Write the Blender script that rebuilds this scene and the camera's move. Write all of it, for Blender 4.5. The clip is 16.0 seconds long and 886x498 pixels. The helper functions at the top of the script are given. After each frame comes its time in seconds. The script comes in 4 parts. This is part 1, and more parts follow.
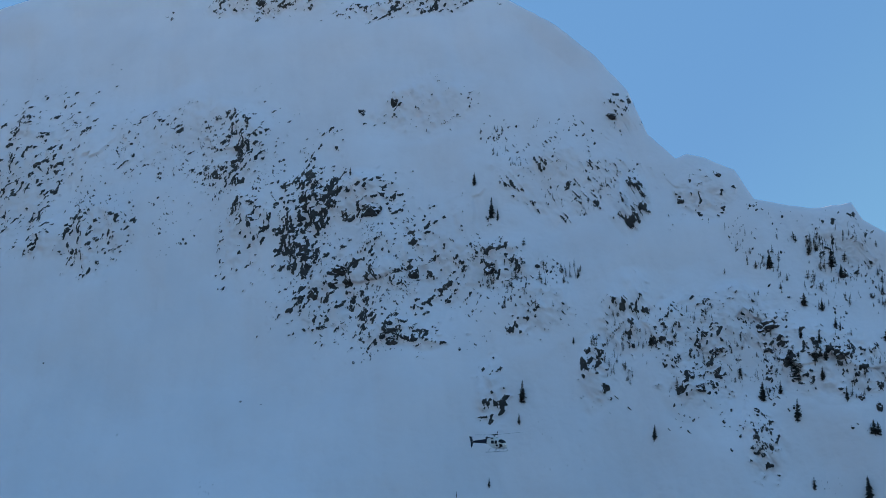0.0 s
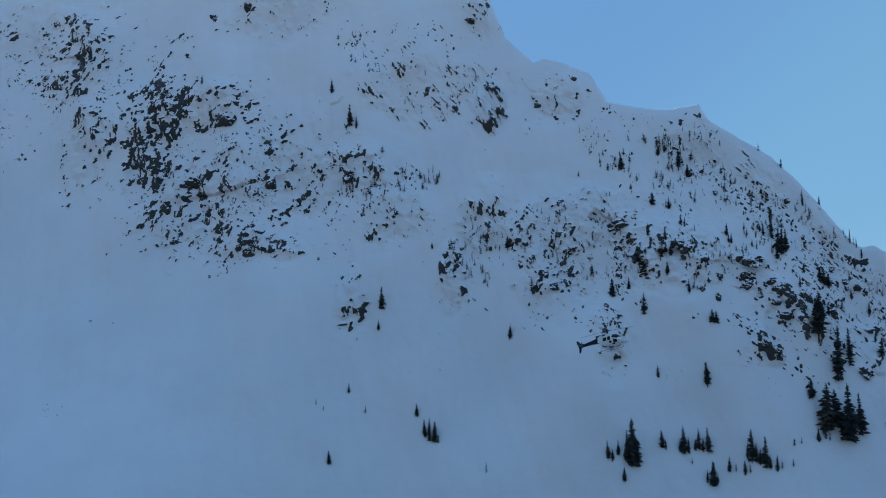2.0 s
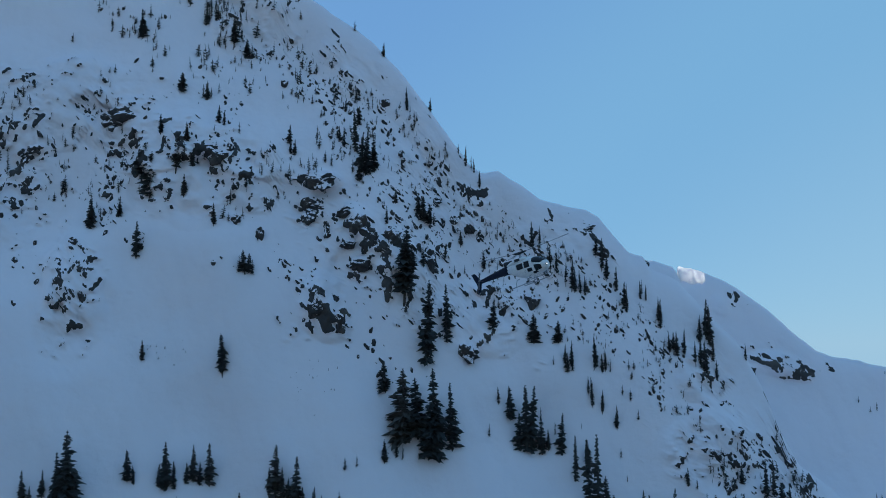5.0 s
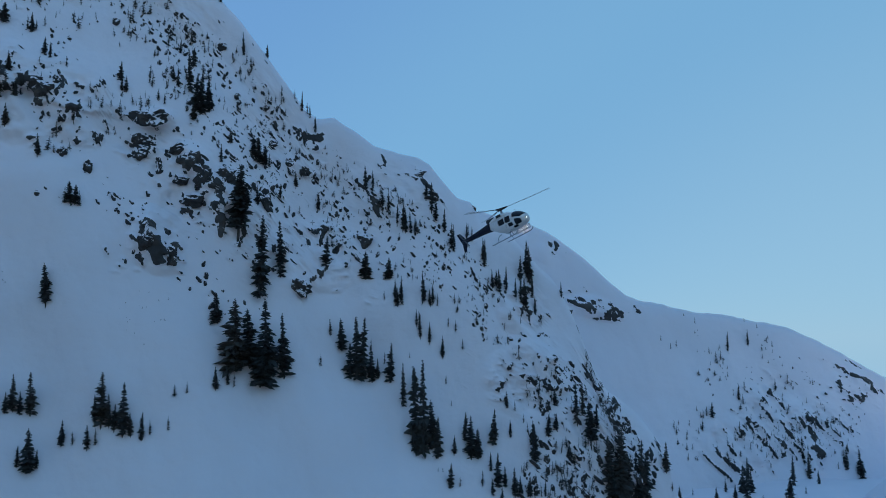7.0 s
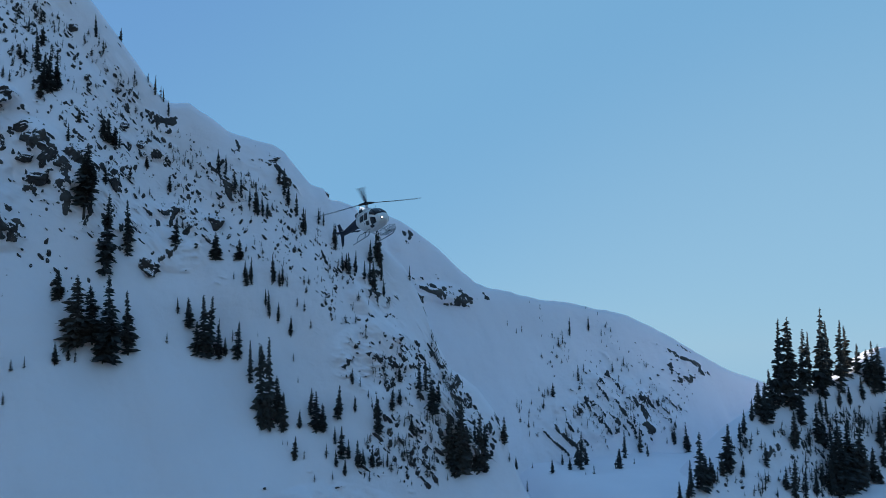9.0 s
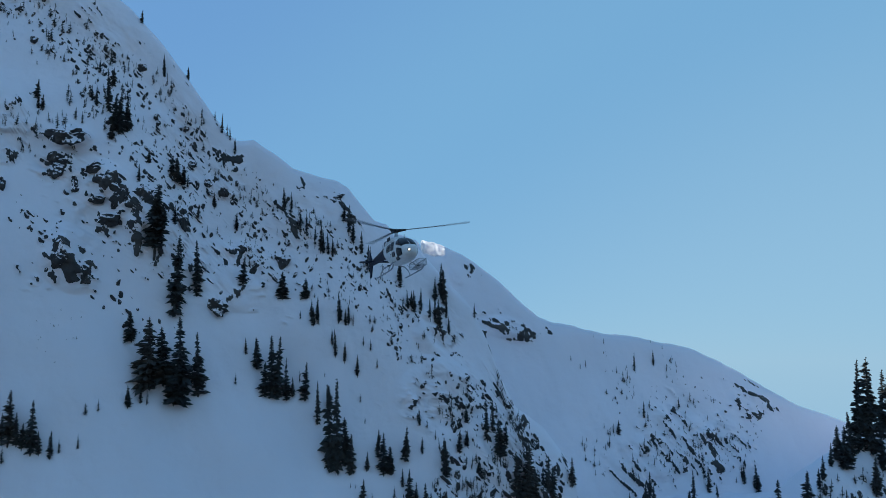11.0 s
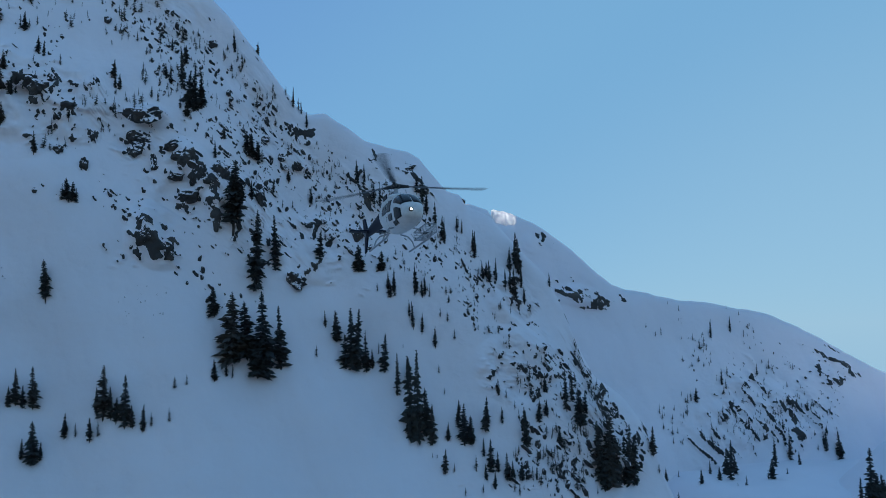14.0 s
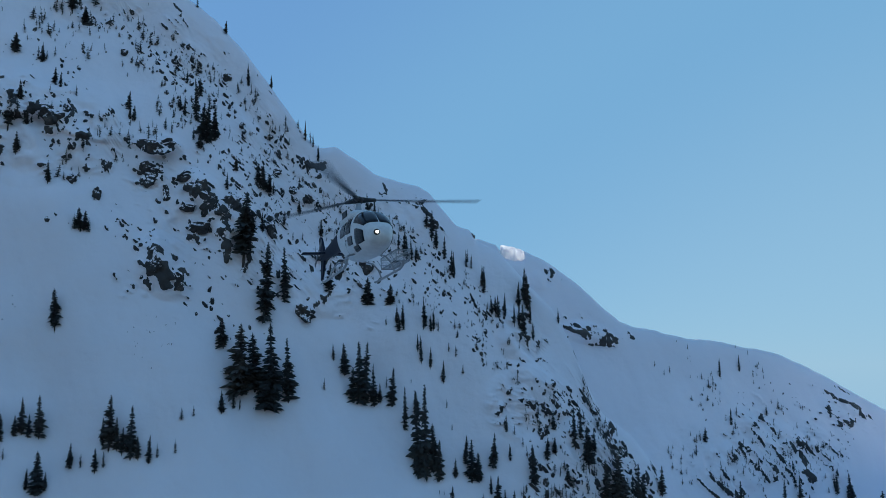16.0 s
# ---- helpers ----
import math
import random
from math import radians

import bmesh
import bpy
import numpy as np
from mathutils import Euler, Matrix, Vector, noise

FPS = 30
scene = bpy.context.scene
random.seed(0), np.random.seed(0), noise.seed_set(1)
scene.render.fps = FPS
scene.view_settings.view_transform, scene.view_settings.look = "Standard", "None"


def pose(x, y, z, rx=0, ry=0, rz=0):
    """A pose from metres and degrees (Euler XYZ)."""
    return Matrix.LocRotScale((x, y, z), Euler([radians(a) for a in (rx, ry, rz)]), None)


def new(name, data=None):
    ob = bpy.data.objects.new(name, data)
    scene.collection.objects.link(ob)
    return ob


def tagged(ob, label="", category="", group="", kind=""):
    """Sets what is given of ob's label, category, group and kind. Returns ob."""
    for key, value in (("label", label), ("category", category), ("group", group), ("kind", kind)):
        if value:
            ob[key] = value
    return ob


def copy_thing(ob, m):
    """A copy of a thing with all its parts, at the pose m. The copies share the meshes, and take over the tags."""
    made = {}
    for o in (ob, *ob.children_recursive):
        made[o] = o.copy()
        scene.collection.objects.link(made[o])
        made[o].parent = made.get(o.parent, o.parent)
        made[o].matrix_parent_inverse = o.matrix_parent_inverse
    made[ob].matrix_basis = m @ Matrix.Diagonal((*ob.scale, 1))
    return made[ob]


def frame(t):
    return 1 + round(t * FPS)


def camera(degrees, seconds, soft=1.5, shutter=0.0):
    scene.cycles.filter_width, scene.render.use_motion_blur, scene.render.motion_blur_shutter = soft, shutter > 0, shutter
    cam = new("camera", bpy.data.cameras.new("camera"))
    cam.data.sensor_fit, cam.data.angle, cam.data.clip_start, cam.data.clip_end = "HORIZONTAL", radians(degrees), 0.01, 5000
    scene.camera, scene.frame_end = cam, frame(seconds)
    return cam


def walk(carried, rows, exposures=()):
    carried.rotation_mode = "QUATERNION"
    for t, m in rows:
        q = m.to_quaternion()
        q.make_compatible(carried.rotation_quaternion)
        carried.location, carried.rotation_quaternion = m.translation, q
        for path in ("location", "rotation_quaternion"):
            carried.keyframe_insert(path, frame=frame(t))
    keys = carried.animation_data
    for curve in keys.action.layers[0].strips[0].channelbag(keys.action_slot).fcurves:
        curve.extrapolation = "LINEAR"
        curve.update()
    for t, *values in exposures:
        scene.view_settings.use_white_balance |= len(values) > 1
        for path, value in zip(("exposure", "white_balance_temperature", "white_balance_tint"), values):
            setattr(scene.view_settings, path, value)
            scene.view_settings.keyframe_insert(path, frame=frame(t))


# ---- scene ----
cam = camera(55.19, 16.0, soft=0.85, shutter=0.1)
ROWS = [
    (0, -7.01, 3.8, 75.66, 100.849, -2.101, 16.359),
    (0.5, -7.59, 3.72, 75.22, 99.669, -2.376, 16.917),
    (1, -7.24, 3.29, 75.85, 100.222, -0.664, 17.222),
    (1.5, -6.08, 4.38, 74.38, 97.215, -0.559, 14.471),
    (2, -3.69, 6.1, 73.65, 96.053, 0.446, 9.35),
    (2.1, -2.796, 3.118, 72.65, 96.14, 0.417, 8.533),
    (2.2, -1.902, 0.136, 71.65, 96.226, 0.388, 7.715),
    (2.3, -1.008, -2.846, 70.65, 96.313, 0.359, 6.898),
    (2.4, -0.114, -5.828, 69.65, 96.399, 0.33, 6.08),
    (2.5, 0.78, -8.81, 68.65, 96.486, 0.301, 5.263),
    (3, 2.95, -11.63, 67.43, 96.856, 0.806, 2.883),
    (3.5, 0, 0, 70, 95.836, 0.003, -0.367),
    (3.6, 0.828, 3.258, 70.276, 95.402, -0.038, -1.101),
    (3.7, 1.656, 6.516, 70.552, 94.967, -0.079, -1.835),
    (3.8, 2.484, 9.774, 70.828, 94.533, -0.12, -2.57),
    (3.9, 3.312, 13.032, 71.104, 94.098, -0.161, -3.304),
    (4, 4.14, 16.29, 71.38, 93.664, -0.202, -4.038),
    (4.1, 5.002, 19.23, 71.332, 94.077, -0.118, -4.641),
    (4.2, 5.864, 22.17, 71.284, 94.49, -0.034, -5.243),
    (4.3, 6.726, 25.11, 71.236, 94.902, 0.049, -5.846),
    (4.4, 7.588, 28.05, 71.188, 95.315, 0.133, -6.448),
    (4.5, 8.45, 30.99, 71.14, 95.728, 0.217, -7.051),
    (5, 13.92, 40.66, 70.66, 96.431, 0.012, -7.936),
    (7.5, 14.83, 37.04, 65.56, 96.412, 0.221, -22.953),
    (8, 16.45, 35.3, 64.61, 96.699, 0.014, -26.785),
    (8.5, 16.35, 35.6, 64.04, 96.339, 0.582, -26.678),
    (9, 16.07, 35.92, 64.42, 96.876, 0.916, -25.862),
    (11.5, 14.69, 37.01, 66.5, 97.781, 0.664, -22.302),
    (12, 14.73, 36.97, 66.6, 97.568, 0.901, -21.56),
    (12.5, 14.57, 37.18, 66.54, 96.735, 0.811, -21.038),
    (13, 14.59, 37.42, 64.9, 94.95, -0.572, -20.632),
    (13.5, 13.83, 37.71, 65.53, 94.768, 0.856, -19.45),
    (14, 13.44, 37.8, 66.49, 95.659, 1.351, -19.383),
    (14.5, 13.44, 37.64, 67.15, 96.786, 1.329, -19.288),
    (15, 13.04, 37.83, 67.4, 97.957, 1.128, -19.57),
    (15.5, 12.9, 37.97, 66.72, 97.965, 0.962, -19.584),
    (16, 13.12, 37.93, 66.43, 98.055, 0.516, -19.173),
]
walk(cam, [(t, pose(x, y, z, rx, ry, rz)) for t, x, y, z, rx, ry, rz in ROWS], [(0.0, 0.25), (2.0, 0.22), (3.0, 0.14), (4.0, 0.2), (5.0, 0.26), (7.5, 0.22), (16.0, 0.22)])

# ---- light: low sun behind the mountain, the whole face lies in its own shade ----
SUN_TURN, SUN_UP = -45.0, 20.0
world = bpy.data.worlds.new("sky")
scene.world = world
world.use_nodes = True
sky = world.node_tree.nodes.new("ShaderNodeTexSky")
sky.sky_type = "NISHITA"
sky.sun_disc = False
sky.sun_elevation = radians(SUN_UP)
sky.sun_rotation = radians(SUN_TURN)
sky.altitude = 2200
sky.air_density = 1.0
sky.dust_density = 0.0
sky.ozone_density = 2.0
background = world.node_tree.nodes["Background"]
# clear winter air: deep blue overhead and to the west, paler low in the east and away from the sun
way = world.node_tree.nodes.new("ShaderNodeVectorMath")
way.operation = "DOT_PRODUCT"
way.inputs[1].default_value = (0.72, 0.38, -0.58)
world.node_tree.links.new(world.node_tree.nodes.new("ShaderNodeTexCoord").outputs["Generated"], way.inputs[0])
air = world.node_tree.nodes.new("ShaderNodeValToRGB")
air.color_ramp.interpolation = "EASE"
air.color_ramp.elements.new(0.5)
air.color_ramp.elements.new(0.8)
for stop, (place, colour) in zip(air.color_ramp.elements, ((0.10, (0.13, 0.3, 0.57, 1)), (0.28, (0.163, 0.372, 0.602, 1)), (0.46, (0.245, 0.45, 0.63, 1)), (1.0, (0.80, 0.86, 0.95, 1)))):
    stop.position, stop.color = place, colour
split = world.node_tree.nodes.new("ShaderNodeSeparateXYZ")
world.node_tree.links.new(way.inputs[0].links[0].from_socket, split.inputs[0])


def sky_maths(op, a, b):
    n = world.node_tree.nodes.new("ShaderNodeMath")
    n.operation = op
    for sock, v in zip(n.inputs, (a, b)):
        if isinstance(v, float):
            sock.default_value = v
        else:
            world.node_tree.links.new(v, sock)
    return n.outputs[0]


low = sky_maths("POWER", sky_maths("SUBTRACT", 1.0, sky_maths("ABSOLUTE", split.outputs["Z"], 0.0)), 2.0)
opposite = sky_maths("MULTIPLY", low, sky_maths("MAXIMUM", sky_maths("MULTIPLY", split.outputs["Y"], -1.9), 0.0))
world.node_tree.links.new(sky_maths("MULTIPLY", sky_maths("MAXIMUM", way.outputs["Value"], opposite), 0.6), air.inputs[0])
haze = world.node_tree.nodes.new("ShaderNodeMix")
haze.data_type = "RGBA"
haze.inputs[0].default_value = 0.9
haze.clamp_result = False
thin = world.node_tree.nodes.new("ShaderNodeVectorMath")
thin.operation = "SCALE"
thin.inputs["Scale"].default_value = 0.1
world.node_tree.links.new(sky.outputs[0], thin.inputs[0])
world.node_tree.links.new(thin.outputs[0], haze.inputs[6])
world.node_tree.links.new(air.outputs[0], haze.inputs[7])
world.node_tree.links.new(haze.outputs[2], background.inputs[0])
background.inputs[1].default_value = 1.0
sun_data = bpy.data.lights.new("sun", "SUN")
sun_data.energy, sun_data.angle, sun_data.color = 5.0, radians(0.53), (1.0, 0.95, 0.86)
sun = new("sun", sun_data)
toward_sun = Vector((math.sin(radians(SUN_TURN)) * math.cos(radians(SUN_UP)), math.cos(radians(SUN_TURN)) * math.cos(radians(SUN_UP)), math.sin(radians(SUN_UP))))
sun.rotation_euler = toward_sun.to_track_quat("Z", "Y").to_euler()


# ---- materials ----
def material(name, rough=0.8, metal=0.0):
    m = bpy.data.materials.new(name)
    m.use_nodes = True
    b = m.node_tree.nodes["Principled BSDF"]
    b.inputs["Roughness"].default_value, b.inputs["Metallic"].default_value = rough, metal
    return m, m.node_tree, b


def node(tree, kind, **values):
    n = tree.nodes.new(kind)
    for key, value in values.items():
        n.inputs[key].default_value = value
    return n


def noise_of(tree, scale, detail=4, rough=0.55, coords=None):
    n = node(tree, "ShaderNodeTexNoise", Scale=scale, Detail=detail, Roughness=rough)
    tree.links.new((coords or tree.nodes.new("ShaderNodeTexCoord").outputs["Object"]), n.inputs["Vector"])
    return n.outputs["Fac"]


def ramp(tree, fac, *stops):
    r = tree.nodes.new("ShaderNodeValToRGB")
    while len(r.color_ramp.elements) < len(stops):
        r.color_ramp.elements.new(0.5)
    for e, (p, c) in zip(r.color_ramp.elements, stops):
        e.position, e.color = p, (*c, 1)
    tree.links.new(fac, r.inputs[0])
    return r.outputs[0]


def mix(tree, fac, a, b):
    n = tree.nodes.new("ShaderNodeMix")
    n.data_type = "RGBA"
    for sock, v in ((n.inputs[0], fac), (n.inputs[6], a), (n.inputs[7], b)):
        if isinstance(v, (float, int)):
            sock.default_value = v
        elif isinstance(v, tuple):
            sock.default_value = (*v, 1)
        else:
            tree.links.new(v, sock)
    return n.outputs[2]


def maths(tree, op, a, b=0.0, c=0.0):
    n = tree.nodes.new("ShaderNodeMath")
    n.operation = op
    for sock, v in zip(n.inputs, (a, b, c)):
        if isinstance(v, (float, int)):
            sock.default_value = v
        else:
            tree.links.new(v, sock)
    return n.outputs[0]


def bump(tree, b, height, strength, distance):
    n = node(tree, "ShaderNodeBump", Strength=strength, Distance=distance)
    tree.links.new(height, n.inputs["Height"])
    tree.links.new(n.outputs[0], b.inputs["Normal"])


def rock_colour(tree):
    big = noise_of(tree, 0.5, 5)
    fine = noise_of(tree, 5.0, 6, 0.7)
    tone = ramp(tree, big, (0.3, (0.026, 0.024, 0.025)), (0.54, (0.055, 0.048, 0.045)), (0.78, (0.155, 0.128, 0.105)))
    return mix(tree, maths(tree, "MULTIPLY", fine, 0.6), tone, (0.035, 0.033, 0.034)), fine


def snow_colour(tree):
    drift = noise_of(tree, 0.09, 3)
    crust = noise_of(tree, 1.3, 5, 0.6)
    tone = ramp(tree, drift, (0.3, (0.82, 0.775, 0.805)), (0.7, (0.9, 0.85, 0.88)))
    return mix(tree, maths(tree, "MULTIPLY", crust, 0.25), tone, (0.80, 0.763, 0.80)), crust


def make_mountain_material():
    m, tree, b = material("snow_and_rock", 0.75)
    snow, crust = snow_colour(tree)
    rock, fine = rock_colour(tree)
    bare = tree.nodes.new("ShaderNodeAttribute")
    bare.attribute_name = "bare"
    lie = tree.nodes.new("ShaderNodeMapping")
    lie.inputs["Rotation"].default_value = (0, radians(24), 0)
    lie.inputs["Scale"].default_value = (2.6, 1.2, 1.25)
    tree.links.new(tree.nodes.new("ShaderNodeTexCoord").outputs["Object"], lie.inputs["Vector"])
    grit = noise_of(tree, 1.0, 4, 0.6, lie.outputs[0])
    up = tree.nodes.new("ShaderNodeSeparateXYZ")
    tree.links.new(tree.nodes.new("ShaderNodeNewGeometry").outputs["Normal"], up.inputs[0])
    ledge = maths(tree, "MULTIPLY", maths(tree, "MAXIMUM", maths(tree, "SUBTRACT", up.outputs["Z"], 0.42), 0.0), 1.1)
    here = maths(tree, "MINIMUM", maths(tree, "MULTIPLY", maths(tree, "MAXIMUM", maths(tree, "SUBTRACT", bare.outputs["Fac"], 0.08), 0.0), 1.9), 1.0)
    broken = maths(tree, "MULTIPLY", maths(tree, "MULTIPLY", maths(tree, "SUBTRACT", grit, 0.5), 3.4), here)
    edge = maths(tree, "SUBTRACT", maths(tree, "ADD", maths(tree, "MULTIPLY", bare.outputs["Fac"], 0.87), broken), ledge)
    fac = ramp(tree, edge, (0.49, (0, 0, 0)), (0.53, (1, 1, 1)))
    tree.links.new(mix(tree, fac, snow, rock), b.inputs["Base Color"])
    swell = maths(tree, "MULTIPLY", noise_of(tree, 0.3, 3, 0.5), 2.6)
    bump(tree, b, maths(tree, "ADD", swell, maths(tree, "ADD", maths(tree, "MULTIPLY", crust, 0.7), maths(tree, "MULTIPLY", fac, fine))), 0.5, 0.2)
    return m


def make_snow_material():
    m, tree, b = material("snow", 0.7)
    snow, crust = snow_colour(tree)
    tree.links.new(snow, b.inputs["Base Color"])
    bump(tree, b, crust, 0.25, 0.1)
    return m


def make_boulder_material():
    m, tree, b = material("snow_capped_rock", 0.85)
    snow, crust = snow_colour(tree)
    rock, fine = rock_colour(tree)
    up = tree.nodes.new("ShaderNodeSeparateXYZ")
    tree.links.new(tree.nodes.new("ShaderNodeNewGeometry").outputs["Normal"], up.inputs[0])
    edge = maths(tree, "ADD", up.outputs["Z"], maths(tree, "MULTIPLY", maths(tree, "SUBTRACT", noise_of(tree, 3.0, 5), 0.5), 1.3))
    fac = ramp(tree, edge, (0.34, (0, 0, 0)), (0.46, (1, 1, 1)))
    tree.links.new(mix(tree, fac, rock, snow), b.inputs["Base Color"])
    bump(tree, b, fine, 0.6, 0.08)
    return m


def make_needles_material():
    m, tree, b = material("fir_needles", 0.75)
    info = tree.nodes.new("ShaderNodeObjectInfo")
    tone = ramp(tree, info.outputs["Random"], (0.0, (0.034, 0.040, 0.040)), (0.6, (0.047, 0.053, 0.050)), (1.0, (0.072, 0.067, 0.058)))
    up = tree.nodes.new("ShaderNodeSeparateXYZ")
    tree.links.new(tree.nodes.new("ShaderNodeNewGeometry").outputs["Normal"], up.inputs[0])
    dust = maths(tree, "ADD", maths(tree, "MULTIPLY", up.outputs["Z"], 0.5), noise_of(tree, 9.0, 4))
    fac = ramp(tree, dust, (1.12, (0, 0, 0)), (1.28, (0.4, 0.4, 0.4)))
    tree.links.new(mix(tree, fac, tone, (0.7, 0.72, 0.75)), b.inputs["Base Color"])
    return m


def make_bark_material():
    m, tree, b = material("bark", 0.9)
    tree.links.new(ramp(tree, noise_of(tree, 12.0, 4), (0.3, (0.035, 0.028, 0.024)), (0.7, (0.09, 0.075, 0.065))), b.inputs["Base Color"])
    return m


def make_valley_material():
    m, tree, b = material("wooded_valley", 0.9)
    tree.links.new(ramp(tree, noise_of(tree, 0.02, 6, 0.65), (0.38, (0.022, 0.032, 0.028)), (0.5, (0.25, 0.27, 0.29)), (0.62, (0.6, 0.62, 0.66))), b.inputs["Base Color"])
    return m


def make_unseen_slope_material():
    # mostly dark, so the unseen slope throws little sunlight back on the face
    m, tree, b = material("unseen_slope_snow_and_woods", 0.8)
    tree.links.new(ramp(tree, noise_of(tree, 0.03, 6, 0.65), (0.58, (0.035, 0.045, 0.05)), (0.68, (0.6, 0.62, 0.66)), (1.0, (0.7, 0.72, 0.76))), b.inputs["Base Color"])
    return m


def make_cornice_material():
    """Loose wind-blown snow that lets light through."""
    m, tree, b = material("thin_snow", 0.6)
    snow, crust = snow_colour(tree)
    tree.links.new(snow, b.inputs["Base Color"])
    thin = tree.nodes.new("ShaderNodeBsdfTranslucent")
    thin.inputs["Color"].default_value = (0.95, 0.95, 0.94, 1)
    both = tree.nodes.new("ShaderNodeMixShader")
    tree.links.new(ramp(tree, noise_of(tree, 2.6, 3), (0.42, (0.25, 0.25, 0.25)), (0.52, (0.95, 0.95, 0.95))), both.inputs[0])
    tree.links.new(b.outputs[0], both.inputs[1])
    tree.links.new(thin.outputs[0], both.inputs[2])
    tree.links.new(both.outputs[0], tree.nodes["Material Output"].inputs["Surface"])
    return m


MOUNTAIN, SNOW, BOULDER = make_mountain_material(), make_snow_material(), make_boulder_material()
VALLEY, UNSEEN_SLOPE, THIN_SNOW = make_valley_material(), make_unseen_slope_material(), make_cornice_material()
NEEDLES, BARK = make_needles_material(), make_bark_material()


# ---- noise on arrays ----
def lattice(i, j, seed):
    h = (i.astype(np.int64) * 374761393 + j.astype(np.int64) * 668265263 + seed * 974634777) & 0xFFFFFFFF
    h = ((h ^ (h >> 13)) * 1274126177) & 0xFFFFFFFF
    return ((h ^ (h >> 16)) & 0xFFFF) / 65535.0


def grain(x, y, seed=0):
    x, y = np.asarray(x, float), np.asarray(y, float)
    i, j = np.floor(x), np.floor(y)
    u, v = x - i, y - j
    u, v = u * u * u * (u * (u * 6 - 15) + 10), v * v * v * (v * (v * 6 - 15) + 10)
    a = lattice(i, j, seed) * (1 - u) + lattice(i + 1, j, seed) * u
    b = lattice(i, j + 1, seed) * (1 - u) + lattice(i + 1, j + 1, seed) * u
    return a * (1 - v) + b * v


def fbm(x, y, octaves=4, seed=0):
    total, weight = 0.0, 0.0
    for o in range(octaves):
        total = total + grain(x * 2.03 ** o + 17.3 * o, y * 2.03 ** o + 5.1 * o, seed + o) * 0.5 ** o
        weight += 0.5 ** o
    return total / weight


# ---- the mountain: cliffs as (x, z, half width, half height, bareness, lie of the strata) ----
CLIFFS_WEST = [(-104.14, 109.61, 9.49, 12.94, 0.38, 65), (-85.89, 97.72, 5.89, 5.11, 0.34, 75), (-82.54, 114.59, 10.97, 7.17, 0.08, 60), (-69.5, 110.43, 5.64, 6.85, 0.5, 60), (-64.31, 98.14, 4.13, 6.75, 0.4, 75), (-55.87, 100.04, 3.12, 8.54, 0.72, 75), (-49.77, 102.82, 5.94, 3.12, 0.58, 30), (-49.41, 89.68, 6.58, 6.58, 0.4, 65), (-39.5, 92.99, 8.25, 7.57, 0.32, 55), (-95.81, 97.01, 6.4, 3.2, 0.3, 60), (-30.03, 92.9, 6.04, 3.36, 0.42, 70), (-39.68, 84.26, 5.24, 1.83, 0.55, 30), (-28.26, 78.17, 1.84, 3.06, 0.55, 50)]
CLIFFS_MIDDLE = [(-24.48, 87.59, 3.53, 3.85, 0.3, 70), (-14.09, 86, 3.71, 4.01, 0.28, 60), (-17.47, 80.29, 1.68, 3.61, 0.42, 65), (-6.47, 82.96, 4.15, 6.52, 0.26, 55), (0.62, 85.21, 2.95, 2.47, 0.3, 35), (-2.89, 88.01, 4.54, 2.3, 0.2, 50), (-22.11, 104.3, 10.51, 5.25, 0.1, 125), (-13.94, 100.07, 2.01, 3.22, 0.42, 125), (-5.42, 102.47, 3.99, 3.32, 0.3, 100), (-43.33, 117.05, 8.64, 4.32, 0.16, 40), (-14.49, 114.57, 2.9, 3.63, 0.38, 130), (-0.91, 73.49, 1.92, 3.39, 0.36, 60)]
CLIFFS_HIGH = [(-73.46, 140.32, 10.64, 2.96, 0.5, 40), (-46.72, 136.52, 10.81, 2.42, 0.45, 40), (6.53, 82.03, 5.67, 3.68, 0.24, 60), (8.47, 95.22, 3.68, 4.29, 0.24, 50)]
CLIFFS_EAST = [(15.86, 77.2, 2.74, 2.56, 0.5, 40), (14.11, 72.92, 1.74, 2.16, 0.46, 112), (19.12, 75.72, 2, 2.36, 0.5, 60), (23.68, 72.44, 3.22, 2.32, 0.26, 60), (13.25, 81.53, 1.7, 0.75, 0.47, 10), (12.74, 79.28, 1.29, 1.03, 0.39, 40), (5.44, 83.24, 1.68, 0.82, 0.39, 15), (9.05, 80.78, 1.85, 2.03, 0.25, 60), (2.8, 81.17, 1.82, 2.19, 0.22, 60), (37.67, 68.52, 1.98, 2.23, 0.25, 50), (37.94, 64.8, 2.95, 2.08, 0.3, 20), (42.72, 66.39, 1, 2.68, 0.6, 110), (23.49, 79.78, 2.29, 1.72, 0.22, 50), (21.01, 84.41, 2.37, 3.16, 0.14, 120)]
CLIFFS_LOW = [(36.36, 63.82, 2.3, 1.91, 0.3, 20), (41.7, 60.64, 3.11, 2.72, 0.3, 50), (44.43, 59.01, 2.35, 2.35, 0.3, 50), (16.33, 91.69, 2.49, 3.73, 0.12, 120), (29.92, 77.48, 3.05, 3.05, 0.14, 120), (32.66, 55.12, 3.4, 1.13, 0.4, 30)]
CLIFFS_BACK = [(46.71, 69.14, 2.43, 0.93, 0.7, 160), (70.26, 63.13, 2.6, 1.56, 0.55, 150), (62.52, 59.22, 6.04, 2.9, 0.34, 120), (56.06, 58.39, 3.23, 2.31, 0.28, 125), (43.97, 73.72, 1.42, 1.04, 0.2, 150)]
CLIFFS_KNOLL = [(58.67, 56.5, 3.31, 2.21, 0.22, 60), (66.79, 57.39, 3.56, 2.37, 0.2, 60)]
MAIN_CLIFFS = CLIFFS_WEST + CLIFFS_MIDDLE + CLIFFS_HIGH + CLIFFS_EAST + CLIFFS_LOW

